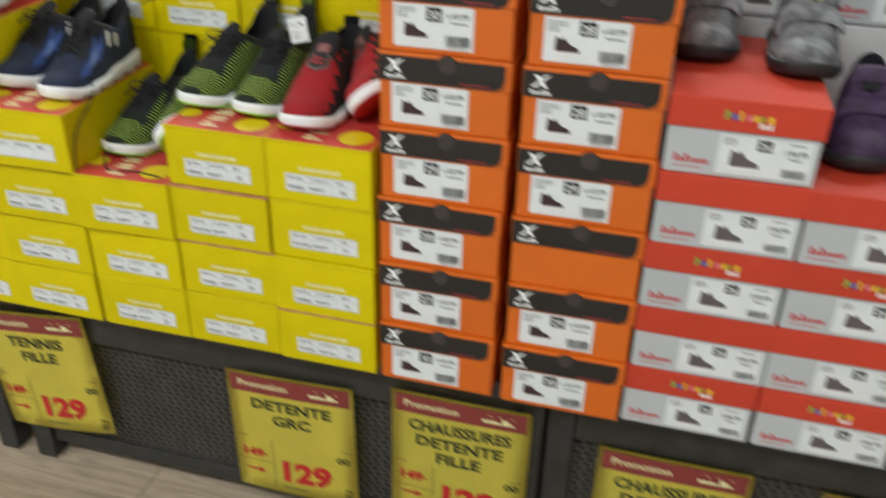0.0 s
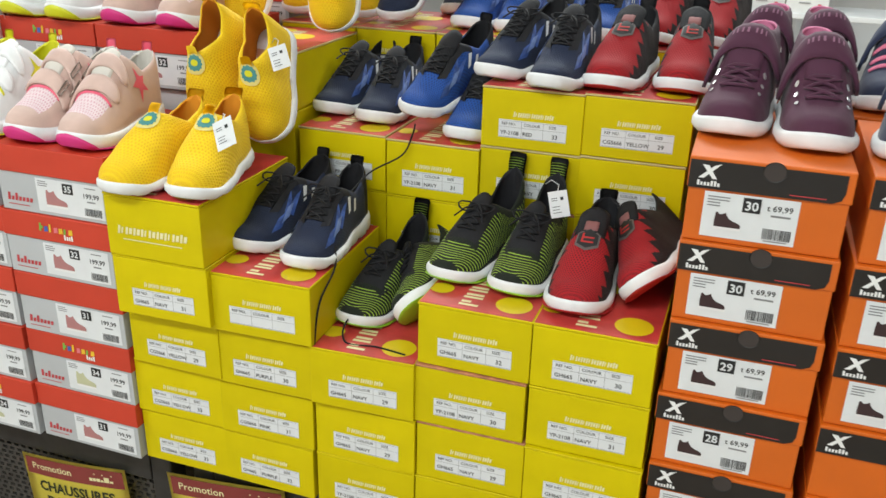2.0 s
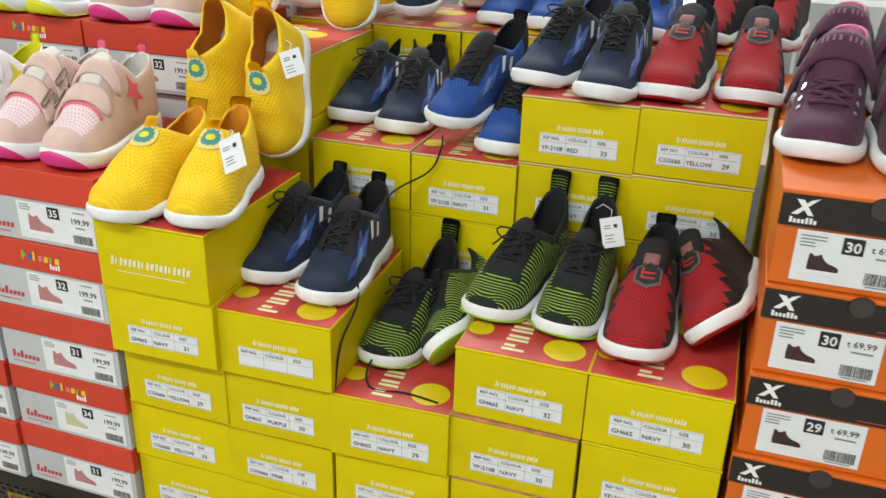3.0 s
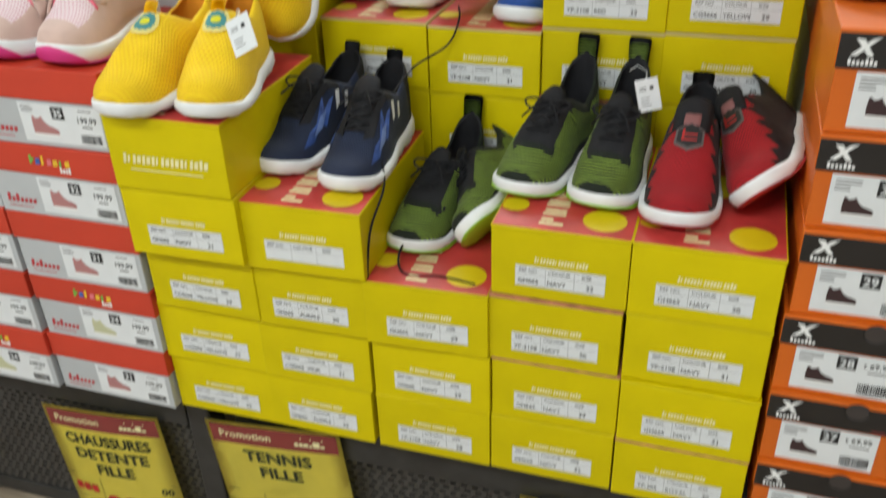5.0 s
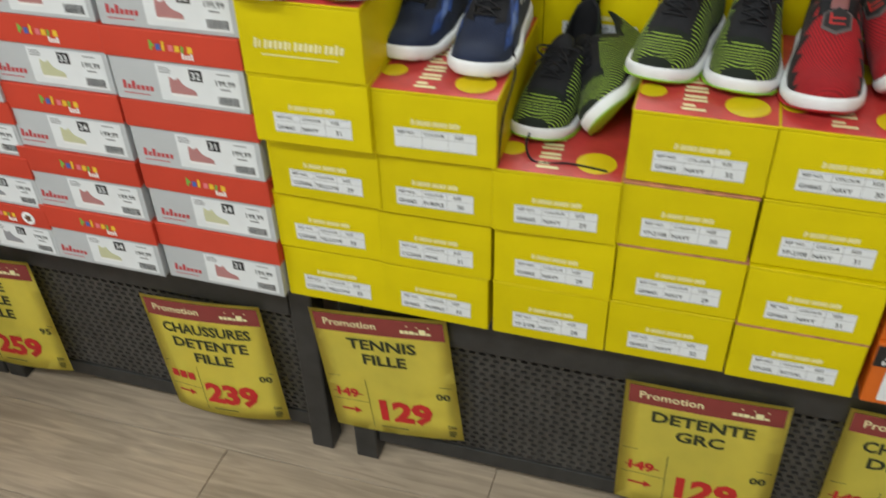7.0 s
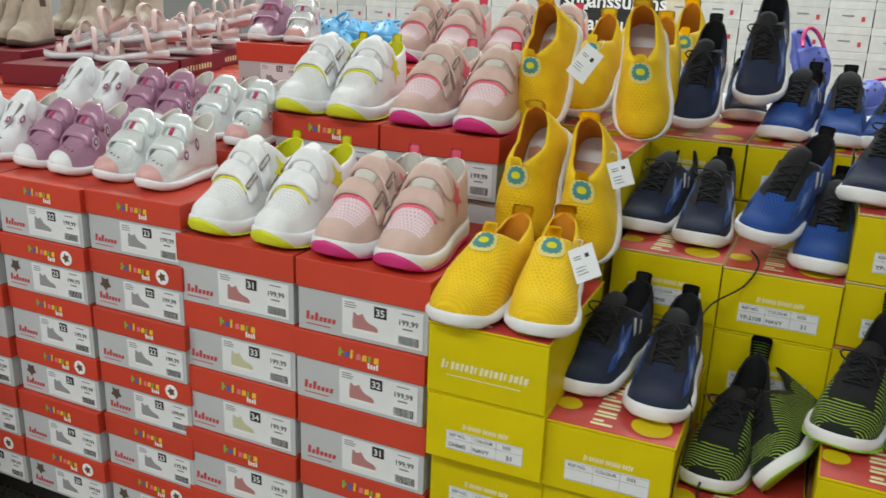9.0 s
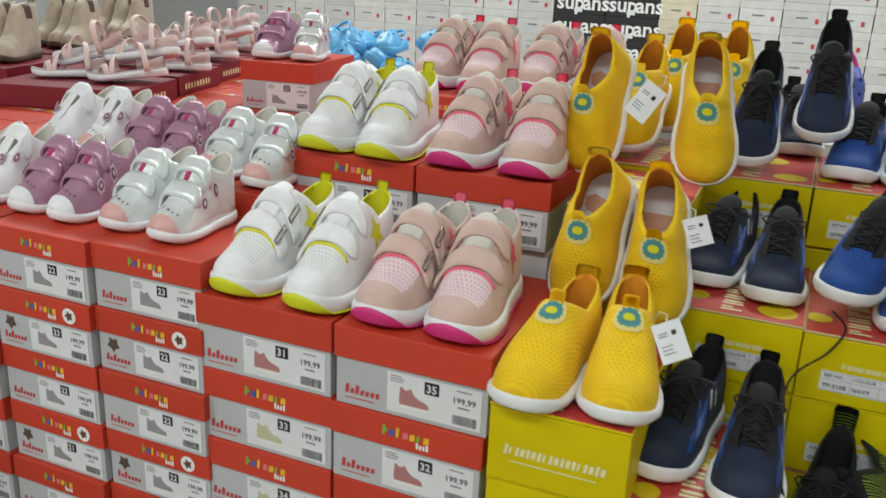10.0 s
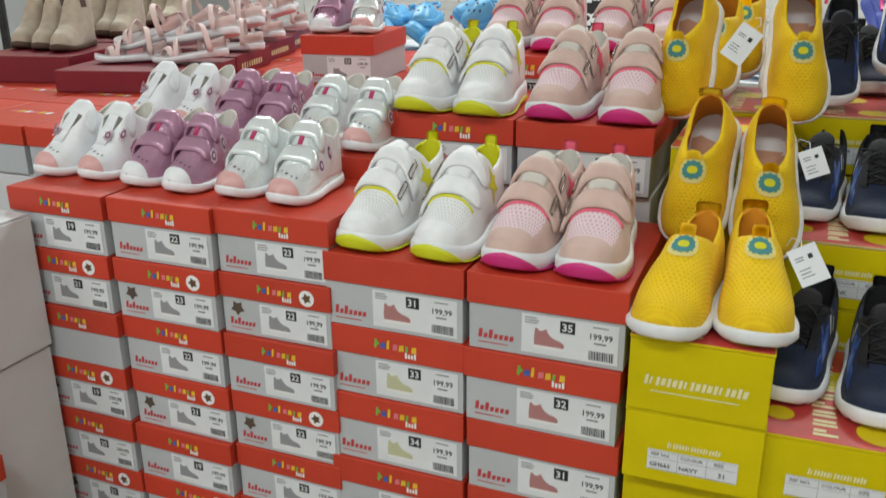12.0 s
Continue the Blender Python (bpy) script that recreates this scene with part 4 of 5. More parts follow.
def build_shoe(style, side):
    last = None
    if style == "slipon":
        r = new_shoe("bright yellow knitted slip-on shoe with white sole and daisy patch", "yellow slip-on shoes")
        last = Last(0.182, 0.085, SLIPON, 0.0150, side, 0.54, 0.60, k=1.08, wave=0.0010, heel=0.55)
        part("upper", upper_mesh(last, lambda u, v, s: 1 if u > 0.93 or (u > 0.54 and v > 0.86) else 0, (CL_YEL, CL_YELP), CL_ORG), r)
        part("insole", insole_mesh(last, INS_P), r)
        part("tongue_tab", tab_mesh(last, 0.53, 0.012, 0.0085, CL_YELP, "tongue_tab", 0.009), r)
        part("heel_tab", tab_mesh(last, 0.985, 0.010, 0.014, CL_YELP, back=0.006), r)
        pet = [(1, star(0.465, 0.0, 0.062, 0.165, 12, 0.86)), (0, disc(0.465, 0.0, 0.084, 0.22, 24)), (2, disc(0.465, 0.0, 0.024, 0.064, 12))]
        part("daisy_patch", decal_mesh("daisy_patch", last, pet, (CL_CREAM, CL_TEAL, CL_LEMON), 0.0014), r, label="teal daisy on pale yellow patch")
        sole, outs = RUB_W, None
    elif style in ("navy", "blue"):
        cloth = CL_NAVY if style == "navy" else CL_BLUE
        r = new_shoe("dark navy lace-up trainer with blue panels and chunky white sole" if style == "navy" else "royal blue knitted trainer with black lacing and white sole", "navy and blue trainers")
        last = Last(0.204, 0.079, tuple((a, b * (0.80 + 0.30 * min(1.0, a / 0.45))) for a, b in SNEAKER), 0.0165, side, 0.5, 0.68, wave=0.0012, heel=0.85)
        part("upper", upper_mesh(last, lambda u, v, s: 1 if (0.30 < u < 0.62 and v > 0.62) or u > 0.86 else 0, (cloth, CL_BLK), CL_BLK), r)
        part("insole", insole_mesh(last, CL_BLK), r)
        part("tongue", tongue_mesh(last, 0.34, 0.58, 0.017, 0.018, CL_BLK), r)
        part("lacing", lace_mesh(last, (0.29, 0.335, 0.38, 0.425, 0.47, 0.51), 0.015, CL_BLK, 0.0017), r)
        if style == "navy":
            part("bow", bow_mesh(last, 0.49, CL_BLK), r)
        part("heel_tab", tab_mesh(last, 0.985, 0.012, 0.011, CL_BLK), r)
        for s in (-1, 1):
            part("side_panel", decal_mesh("side_panel", last, [(0, [(0.17, s * 0.62), (0.27, s * 0.47), (0.33, s * 0.52), (0.47, s * 0.34), (0.43, s * 0.52), (0.54, s * 0.50), (0.40, s * 0.72), (0.36, s * 0.60), (0.26, s * 0.70)]), (1, [(0.27, s * 0.62), (0.38, s * 0.50), (0.44, s * 0.56), (0.36, s * 0.66)])], (CL_NBLUE, CL_NPALE)), r, label="steel blue flash")
            part("eyestay", decal_mesh("eyestay", last, [(0, [(0.26, s * 0.16), (0.51, s * 0.16), (0.53, s * 0.36), (0.42, s * 0.34), (0.30, s * 0.38)])], (CL_BLK,), 0.0016), r)
            for u in (0.55, 0.64):
                part("side_bar", decal_mesh("side_bar", last, [(0, [(u + 0.02, s * 0.42), (u + 0.06, s * 0.38), (u + 0.03, s * 0.66), (u - 0.01, s * 0.70)])], (RUB_W,)), r, label="white side bar")
        sole, outs = RUB_W, None
    elif style == "green":
        r = new_shoe("black and lime striped knitted trainer with white and lime sole", "black and lime trainers")
        last = Last(0.198, 0.080, tuple((a, b * (1.0 + 0.30 * max(0, a - 0.8) / 0.2)) for a, b in SNEAKER), 0.0155, side, 0.5, 0.66, k=1.08, wave=0.001, heel=0.6)
        part("upper", upper_mesh(last, lambda u, v, s: 1 if (0.25 < u < 0.54 and v > 0.62) or v < 0.10 else 0, (CL_GREEN, CL_BLK), CL_BLK), r)
        part("insole", insole_mesh(last, CL_BLK), r)
        part("tongue", tongue_mesh(last, 0.36, 0.56, 0.015, 0.014, CL_BLK), r)
        part("lacing", lace_mesh(last, (0.31, 0.36, 0.41, 0.46, 0.5), 0.014, CL_BLK, 0.0017), r)
        part("bow", bow_mesh(last, 0.47, CL_BLK), r)
        part("heel_tab", tab_mesh(last, 0.985, 0.017, 0.0115, CL_GREEN), r, label="lime striped heel loop")
        part("loop_edge", tab_mesh(last, 1.008, 0.020, 0.013, CL_BLK, "loop_edge"), r)
        sole, outs = RUB_W, RUB_LIME
    elif style == "red":
        r = new_shoe("red and black zigzag knitted trainer with white and red sole", "red and black trainers")
        last = Last(0.200, 0.082, SNEAKER, 0.0165, side, 0.52, 0.66, k=1.12, wave=0.001, heel=0.6)
        part("upper", upper_mesh(last, lambda u, v, s: 1 if u > 0.80 or (u > 0.5 and v > 0.8) else 0, (CL_RED, CL_BLK), CL_BLK), r)
        part("insole", insole_mesh(last, CL_BLK), r)
        part("tongue", tongue_mesh(last, 0.44, 0.62, 0.020, 0.014, CL_BLK), r)
        part("heel_tab", tab_mesh(last, 0.985, 0.012, 0.012, CL_BLK), r)
        hexa = [(0.40 + 0.078 * math.cos(math.pi * i / 3), 0.22 * math.sin(math.pi * i / 3)) for i in range(6)]
        hexb = [(0.40 + 0.062 * math.cos(math.pi * i / 3), 0.175 * math.sin(math.pi * i / 3)) for i in range(6)]
        mark = [(2, [(0.372, -0.08), (0.382, -0.08), (0.382, 0.08), (0.372, 0.08)]), (2, [(0.40, -0.08), (0.41, -0.08), (0.41, 0.08), (0.40, 0.08)]), (2, [(0.372, -0.08), (0.43, -0.08), (0.43, -0.05), (0.372, -0.05)])]
        part("badge", decal_mesh("badge", last, [(0, hexa), (1, hexb)] + mark, (mat("grey_badge", (0.12, 0.10, 0.10), 0.4), RUB_BLK, RUB_RED), 0.002), r, label="black hexagonal badge")
        part("pull_loop", strip_mesh("pull_loop", last, 0.46, 0.54, -0.10, 0.10, mat("grey_red_webbing", (0.25, 0.10, 0.10), 0.7), 0.003, round_end=False, n=4), r)
        sole, outs = RUB_W, RUB_RED
    elif style in ("plum", "navypink"):
        cloth = CL_MAR if style == "plum" else CL_NV2
        r = new_shoe("plum high-top shoe with ankle strap, pink tongue and white sole" if style == "plum" else "navy high-top shoe with pink cords, ankle strap and white sole", "high-top strap shoes")
        last = Last(0.190, 0.084, HIGHTOP, 0.0175, side, 0.50, 0.62)
        part("upper", upper_mesh(last, lambda u, v, s: 0, (cloth,), CL_PINK), r)
        part("insole", insole_mesh(last, CL_PINK), r)
        part("tongue", tongue_mesh(last, 0.34, 0.56, 0.021, 0.008, cloth), r)
        part("tongue_lining", tongue_mesh(last, 0.46, 0.575, 0.020, 0.014, CL_PINK, 0.001, "tongue_lining"), r, label="pink felt lining")
        part("ankle_strap", strip_mesh("ankle_strap", last, 0.42, 0.56, -0.80, 0.76, cloth, 0.011, 0.0045), r)
        if style == "plum":
            part("lacing", lace_mesh(last, (0.24, 0.30, 0.36), 0.019, CL_MAR, 0.0024), r)
            for u in (0.235, 0.30, 0.365):
                for s in (-1, 1):
                    part("eyelet", decal_mesh("eyelet", last, [(0, disc(u, s * 0.40, 0.016, 0.045, 8))], (CL_SILV,), 0.002), r, label="silver eyelet")
        else:
            for u in (0.25, 0.315, 0.38):
                part("cord", strip_mesh("cord", last, u, u + 0.028, -0.45, 0.45, CL_NPINK, 0.0035, 0.002, round_end=False, m=2), r, label="pink elastic cord")
        marks = [(0, [(0.478, a), (0.500, a), (0.500, a + 0.022), (0.478, a + 0.022)]) for a in (-0.22, -0.16, -0.09, -0.03, 0.04, 0.10, 0.17)]
        part("strap_mark", decal_mesh("strap_mark", last, marks, (mat("dull_mauve_print", (0.30, 0.14, 0.22), 0.6),), 0.0122), r)
        sole, outs = RUB_W, None
    elif style in ("white", "beige"):
        wh = style == "white"
        base, mesh, trim, lin = (CL_WHITE, CL_WMESH, CL_LEMON, CL_LEMON) if wh else (CL_BEIGE, CL_PMESH, CL_NEON, CL_LINER)
        r = new_shoe("white two-strap trainer with lemon yellow trim and toe bumper" if wh else "beige and pink two-strap trainer with fuchsia toe bumper", "two-strap trainers")
        last = Last(0.198, 0.084, STRAPPY, 0.0205, side, 0.5, 0.72, heel=0.55)
        part("upper", upper_mesh(last, lambda u, v, s: 1 if 0.13 < u < 0.30 and v > 0.48 else (2 if u > 0.95 and v > 0.8 else 0), (base, mesh, trim), lin), r)
        part("insole", insole_mesh(last, CL_LINER), r)
        part("tongue", tongue_mesh(last, 0.36, 0.58, 0.018, 0.010, base if wh else CL_LINER, thick=0.006), r)
        for u in (0.285, 0.425):
            part("strap", strip_mesh("strap", last, u, u + 0.092, -0.74 * side, 0.62 * side, base, 0.0078, 0.004, skew=0.03), r)
            ring = [last.at(u + 0.04 + du, -0.60 * side + da * side, 0, 0.0100) for du, da in ((-0.05, 0.10), (0.05, 0.10), (0.05, 0.17), (-0.05, 0.17), (-0.05, 0.10))]
            bm = bmesh.new()
            tube_into(bm, ring, 0.0011)
            part("strap_ring", to_mesh("strap_ring", bm, mat("dull_wire", (0.22, 0.17, 0.14), 0.35, metal=0.8)), r)
        part("toe_piping", strip_mesh("toe_piping", last, 0.285, 0.302, -0.54, 0.54, trim, 0.0018, 0.0014, round_end=False, m=2), r)
        part("heel_tab", tab_mesh(last, 0.985, 0.013, 0.009, trim, back=0.002), r)
        for s in (-1, 1):
            part("side_star", decal_mesh("side_star", last, [(0, star(0.66, s * 0.58, 0.10, 0.26, 5, 0.42, 0.3))], (trim,)), r, label="coloured side star")
        sole, outs = RUB_W, (RUB_LEMON if wh else RUB_PINK)
    elif style in ("baby_white", "baby_purple", "baby_silver"):
        cloth, toe, lab = {"baby_white": (CL_BABYW, RUB_ROSE, "white leather toddler shoe with flowers and pink toe cap"), "baby_purple": (CL_PURP, RUB_W, "metallic purple toddler shoe with two straps and white toe cap"), "baby_silver": (CL_SILVER, RUB_ROSE, "metallic silver toddler shoe with two straps and pink toe cap")}[style]
        r = new_shoe(lab, "toddler shoes")
        last = Last(0.148, 0.068, BABY, 0.012, side, 0.58 if style != "baby_white" else 0.34, 0.84, 1.0)
        part("upper", upper_mesh(last, lambda u, v, s: 0, (cloth,), CL_LINER, 0.003), r)
        part("insole", insole_mesh(last, CL_LINER), r)
        tc = bmesh.new()
        layer = tc.loops.layers.uv.new("UVMap")
        us = [0.0, 0.004, 0.010, 0.018, 0.03, 0.045, 0.06, 0.075, 0.088, 0.10]
        grid = [[tc.verts.new(last.at(u, a * (1 if u < 0.1 else 1 - ((u - 0.1) / 0.075) ** 2 * 0.05), 0, 0.0012)) for a in [-1 + i / 6 for i in range(13)]] for u in us]
        for p, q in zip(grid, grid[1:]):
            for i in range(12):
                uv_face(tc, (p[i], p[i + 1], q[i + 1], q[i]), [(0, 0)] * 4, 0, layer)
        bmesh.ops.remove_doubles(tc, verts=tc.verts[:], dist=0.0002)
        bmesh.ops.recalc_face_normals(tc, faces=tc.faces[:])
        part("toe_cap", to_mesh("toe_cap", tc, toe), r, label="smooth rounded toe cap")
        flower = mat("flower_trim", (0.62, 0.45, 0.52), 0.35, vary=0.2)
        pip = mat("flower_eye", (0.16, 0.07, 0.12), 0.4)
        if style == "baby_white":
            part("instep_strap", strip_mesh("instep_strap", last, 0.24, 0.60, -0.15, 0.15, cloth, 0.0035, 0.003, round_end=False), r)
            part("ankle_strap", strip_mesh("ankle_strap", last, 0.47, 0.61, -0.92, 0.86, cloth, 0.0055, 0.0036, n=20, square=True), r)
            fl = [(0.30, 0.12 * side), (0.38, 0.42 * side)]
        else:
            for u in (0.27, 0.44):
                part("strap", strip_mesh("strap", last, u, u + 0.135, -0.90, 0.80, cloth, 0.0045, 0.0036, n=20, skew=0.02, square=True), r)
            part("pull_cord", strip_mesh("pull_cord", last, 0.40, 0.62, -0.04, 0.04, mat("raspberry_cord", (0.5, 0.04, 0.14), 0.6), 0.0025, 0.002, round_end=False), r)
            fl = [(0.345, 0.62 * side), (0.52, 0.66 * side)]
        for u, a in fl:
            pol = [(0, star(u, a, 0.050, 0.12, 6, 0.74)), (1, disc(u, a, 0.03, 0.07, 10)), (2, disc(u, a, 0.014, 0.035, 8))]
            part("flower", decal_mesh("flower", last, pol, (flower, pip, flower), 0.0150 if style != "baby_white" else 0.0075), r, label="small flower ornament")
        dots = [(0, disc(0.18 + 0.03 * math.cos(i), 0.16 * (i - 2), 0.012, 0.03, 6)) for i in range(5)]
        part("punched_pattern", decal_mesh("punched_pattern", last, dots, (pip,), 0.0006), r)
        sole, outs = (RUB_W, None)
    elif style in ("grey", "greyplum"):
        cloth = CL_GREY if style == "grey" else CL_GREYP
        r = new_shoe("grey mottled strap sandal-shoe with dark rubber sole" if style == "grey" else "dark plum mottled shoe with dark rubber sole", "mottled strap shoes")
        last = Last(0.175, 0.082, BABY, 0.016, side, 0.42, 0.62, 1.0)
        part("upper", upper_mesh(last, lambda u, v, s: 0, (cloth,), CL_BLK), r)
        part("insole", insole_mesh(last, CL_BLK), r)
        for u in (0.28, 0.46):
            part("strap", strip_mesh("strap", last, u, u + 0.12, -0.88, 0.80, cloth, 0.004, 0.0036, n=20, square=True), r)
        part("pull_tab", strip_mesh("pull_tab", last, 0.42, 0.58, -0.16, 0.10, CL_LEMON if style == "grey" else CL_BLK, 0.0025, 0.002, round_end=False), r)
        sole, outs = (RUB_BLK, None)
    elif style == "boot":
        r = new_shoe("sand suede ankle boot with elastic side", "sand ankle boots")
        last = Last(0.175, 0.064, BOOT, 0.012, side, 0.56, 0.7)
        part("upper", upper_mesh(last, lambda u, v, s: 1 if 0.60 < u < 0.74 and v > 0.45 else 0, (CL_SAND, mat("brown_elastic", (0.10, 0.06, 0.05), 0.9)), CL_LINER), r)
        part("heel_tab", tab_mesh(last, 0.985, 0.018, 0.009, CL_SAND), r)
        sole, outs = (mat("brown_sole", (0.10, 0.06, 0.04), 0.7), None)
    elif style == "sandal":
        r = new_shoe("pale pink strappy sandal with grey footbed", "pink sandals")
        last = Last(0.165, 0.064, BABY, 0.012, side, 0.4, 0.6, 0.72)
        part("footbed", ring_mesh("footbed", last, ((0.94, 0, lambda u: last.zt(u) - 0.001), (0.94, 0, lambda u: last.zt(u) + 0.003), (0.9, 0, lambda u: last.zt(u) + 0.004)), INS_GREY), r, label="grey padded footbed")
        for u, wd, sk in ((0.16, 0.075, 0.10), (0.30, 0.07, -0.10)):
            part("strap", strip_mesh("strap", last, u, u + wd, -0.98, 0.98, CL_ROSE, 0.002, 0.0022, skew=sk, round_end=False), r)
        part("ankle_strap", strip_mesh("ankle_strap", last, 0.66, 0.735, -0.98, 0.98, CL_ROSE, 0.014, 0.0024, skew=0.06, round_end=False), r)
        bm = bmesh.new()
        n = 12
        prev = None
        for i in range(n + 1):
            an = -math.pi / 2 + math.pi * i / n
            p = Vector((last.mid(0.8) + last.w(0.8) * math.sin(an) * 1.02, last.L * (0.72 + 0.27 * math.cos(an)), last.zt(0.9)))
            cur = [bm.verts.new(p + Vector((0, 0, h))) for h in (0.0, 0.007, 0.014, 0.019 + 0.010 * math.cos(an))]
            if prev:
                for j in range(3):
                    bm.faces.new((prev[j], cur[j], cur[j + 1], prev[j + 1])).smooth = True
            prev = cur
        bmesh.ops.solidify(bm, geom=bm.faces[:], thickness=0.0025)
        part("heel_cup", to_mesh("heel_cup", bm, CL_ROSE), r)
        sole, outs = (RUB_W, None)
    elif style in ("clog", "cyan"):
        r = new_shoe("violet-blue foam clog with pink heel strap" if style == "clog" else "sky-blue foam clog with round vent holes", "foam clogs")
        foam = CL_BCLOG if style == "clog" else CL_CYAN
        last = Last(0.18, 0.084, tuple((a, min(b, 0.055) if a < 0.56 else 0.012) for a, b in SLIPON), 0.022, side, 0.52, 0.75, 1.0)
        part("upper", upper_mesh(last, lambda u, v, s: 0, (foam,), foam, 0.005), r)
        holes = [(0, disc(u, a, 0.022, 0.055, 8)) for u, a in ((0.16, 0), (0.24, -0.25), (0.24, 0.25), (0.33, 0), (0.33, -0.45), (0.33, 0.45), (0.42, -0.22), (0.42, 0.22))]
        part("vent_pattern", decal_mesh("vent_pattern", last, holes, (RUB_BLK,)), r, label="round vent holes")
        bm = bmesh.new()
        tube_into(bm, [(last.mid(0.6) + last.w(0.6) * math.sin(t) * 1.1, last.L * (0.58 + 0.34 * math.cos(t)), 0.05 + 0.012 * math.cos(t)) for t in [-math.pi / 2 + math.pi * i / 10 for i in range(11)]], 0.005)
        part("heel_strap", to_mesh("heel_strap", bm, RUB_PINK if style == "clog" else foam), r)
        sole, outs = (foam, None)
    k = 1.05 if style not in ("sandal", "boot") else 1.02
    deep = 0.0055 if style in ("navy", "blue") else 0.003 if style in ("green", "red", "slipon") else 0.0

    def tread(u):
        return deep * max(0.0, math.sin(u * 38.0)) * (1.0 if 0.06 < u < 0.97 else 0.0)

    part("sole", ring_mesh("sole", last, (
        (0.90, 0, lambda u: last.lift(u) + tread(u)),
        (0.985, 0.0008, lambda u: last.lift(u) + 0.003 + tread(u)),
        (1.0 * k, 0.0016, lambda u: last.lift(u) * 0.6 + last.zt(u) * 0.45),
        (1.0 * k, 0.0012, lambda u: last.zt(u) * 0.86),
        (1.0, 0.0008, lambda u: last.zt(u) + 0.001),
        (0.95, 0, lambda u: last.zt(u) + 0.0012)), sole), r, label="rubber sole")
    if outs:
        bump = (lambda u: (0.70 if style in ("white", "beige") else 0.22) * max(0, 1 - u / 0.10) ** 0.8 + 0.12 + (0.25 * math.sin(max(0, u - 0.55) * 7) if u > 0.55 else 0))
        part("outsole", ring_mesh("outsole", last, (
            (0.91, 0, lambda u: last.lift(u) - 0.0002),
            (1.01, 0.0012, lambda u: last.lift(u) + 0.002),
            (1.0 * k, 0.0026, lambda u: last.lift(u) * 0.7 + last.zt(u) * min(0.93, bump(u)) * 0.6 + 0.001),
            (1.0 * k, 0.0022, lambda u: last.lift(u) * 0.3 + last.zt(u) * min(0.96, bump(u)) + 0.0012),
            (0.9, 0.0, lambda u: last.lift(u) * 0.3 + last.zt(u) * min(0.96, bump(u)) + 0.0013)), outs), r, label="coloured outsole and toe bumper")
    return r


def shoe(style, side, x, y, z, rz=0.0, pitch=0.0, roll=0.0):
    """Sets a shoe down with its toe tip at (x, y, z); pitch lifts the heel, roll lays it on its side."""
    key = (style, side)
    m = Matrix.Translation((x, y, z)) @ pose(0, 0, 0, 0, 0, rz) @ pose(0, 0, 0, pitch, 0, 0) @ pose(0, 0, 0, 0, roll, 0)
    if key not in SHOES:
        SHOES[key] = build_shoe(style, side)
        ob = SHOES[key]
        ob.matrix_world = m
        return ob
    return copy_thing(SHOES[key], m)


def pair(style, a, b, z, rz=0.0, rz2=None, pitch=0.0):
    """Two shoes; a and b are the toe tips of the one on the viewer's left and right."""
    return shoe(style, -1, *a, z, rz, pitch), shoe(style, 1, *b, z, rz if rz2 is None else rz2, pitch)


# ---- risers of plain cartons under the rear tiers ----
def carton(x0, x1, y0, y1, z0, z1, m=CARTON, label="plain white cardboard carton"):
    c = tagged(new("carton"), label, "carton", "plain cartons")
    c.location = ((x0 + x1) / 2, (y0 + y1) / 2, z0)
    a, b, h = (x1 - x0) / 2, (y1 - y0) / 2, z1 - z0
    part("body", to_mesh("body", box_bm(-a, a, -b, b, 0, h - 0.004, 0.002), m), c)
    for s in (-1, 1):
        x = (-a + 0.002, -0.001) if s < 0 else (0.001, a - 0.002)
        part("flap", to_mesh("flap", box_bm(*x, -b + 0.002, b - 0.002, h - 0.0035, h, 0.001, 1), m), c)
    return c


# yellow rear tier under the trainers
YT = 0.955
carton(-1.04, -0.29, 0.515, 0.76, T, YT - YH, YELLOW, "yellow cardboard carton under the boxes")
for cx, z in ((-0.82, YT), (-0.668, YT), (-0.515, 0.965), (-0.362, 0.965)):
    yellow_box(cx, 0.51, YT - YH, "GH665 NAVY 33", J(0.5), top=True, w=0.149)
carton(-1.04, -0.893, 0.265, 0.505, T, 0.855, YELLOW, "yellow cardboard carton under the boxes")
yellow_box(-0.966, 0.262, 0.855, None, 0.4, top=True, w=0.148)
yellow_box(-0.972, 0.51, 0.865, None, -0.3, top=True, w=0.148)

# second and third tiers of red-lidded boxes
carton(-1.46, -1.065, 0.28, 0.84, T, 0.866)
for cx, s in ((-1.365, "33"), (-1.163, "32")):
    red_box(cx, 0.265, 0.8665, s, w=0.198, h=0.0985, rz=J(0.6), shoe=0, lid_logo=cx < -1.3)
    red_box(cx + 0.01, 0.555, 0.9215, s, w=0.198, h=0.0985, rz=J(0.6), shoe=0)
carton(-1.45, -1.07, 0.57, 0.82, 0.8665, 0.921)

# the flat field of small boxes
carton(-3.06, -1.44, 0.19, 1.46, T, 0.8215)
for i, cx in enumerate((-2.95, -2.77, -2.59, -2.41, -2.23, -2.05, -1.872, -1.695, -1.517)):
    for j in range(6):
        red_box(cx + J(0.003), 0.185 + 0.209 * j + J(0.003), 0.822, "", w=0.175, h=0.0885, d=0.205, rz=J(0.6), blank=True, top=True, lid_logo=False, label="red-lidded shoe box seen from above")
red_box(-1.852, 0.80, 0.911, "23", w=0.172, h=0.105, d=0.25, rz=8, shoe=2, lid_logo=False)

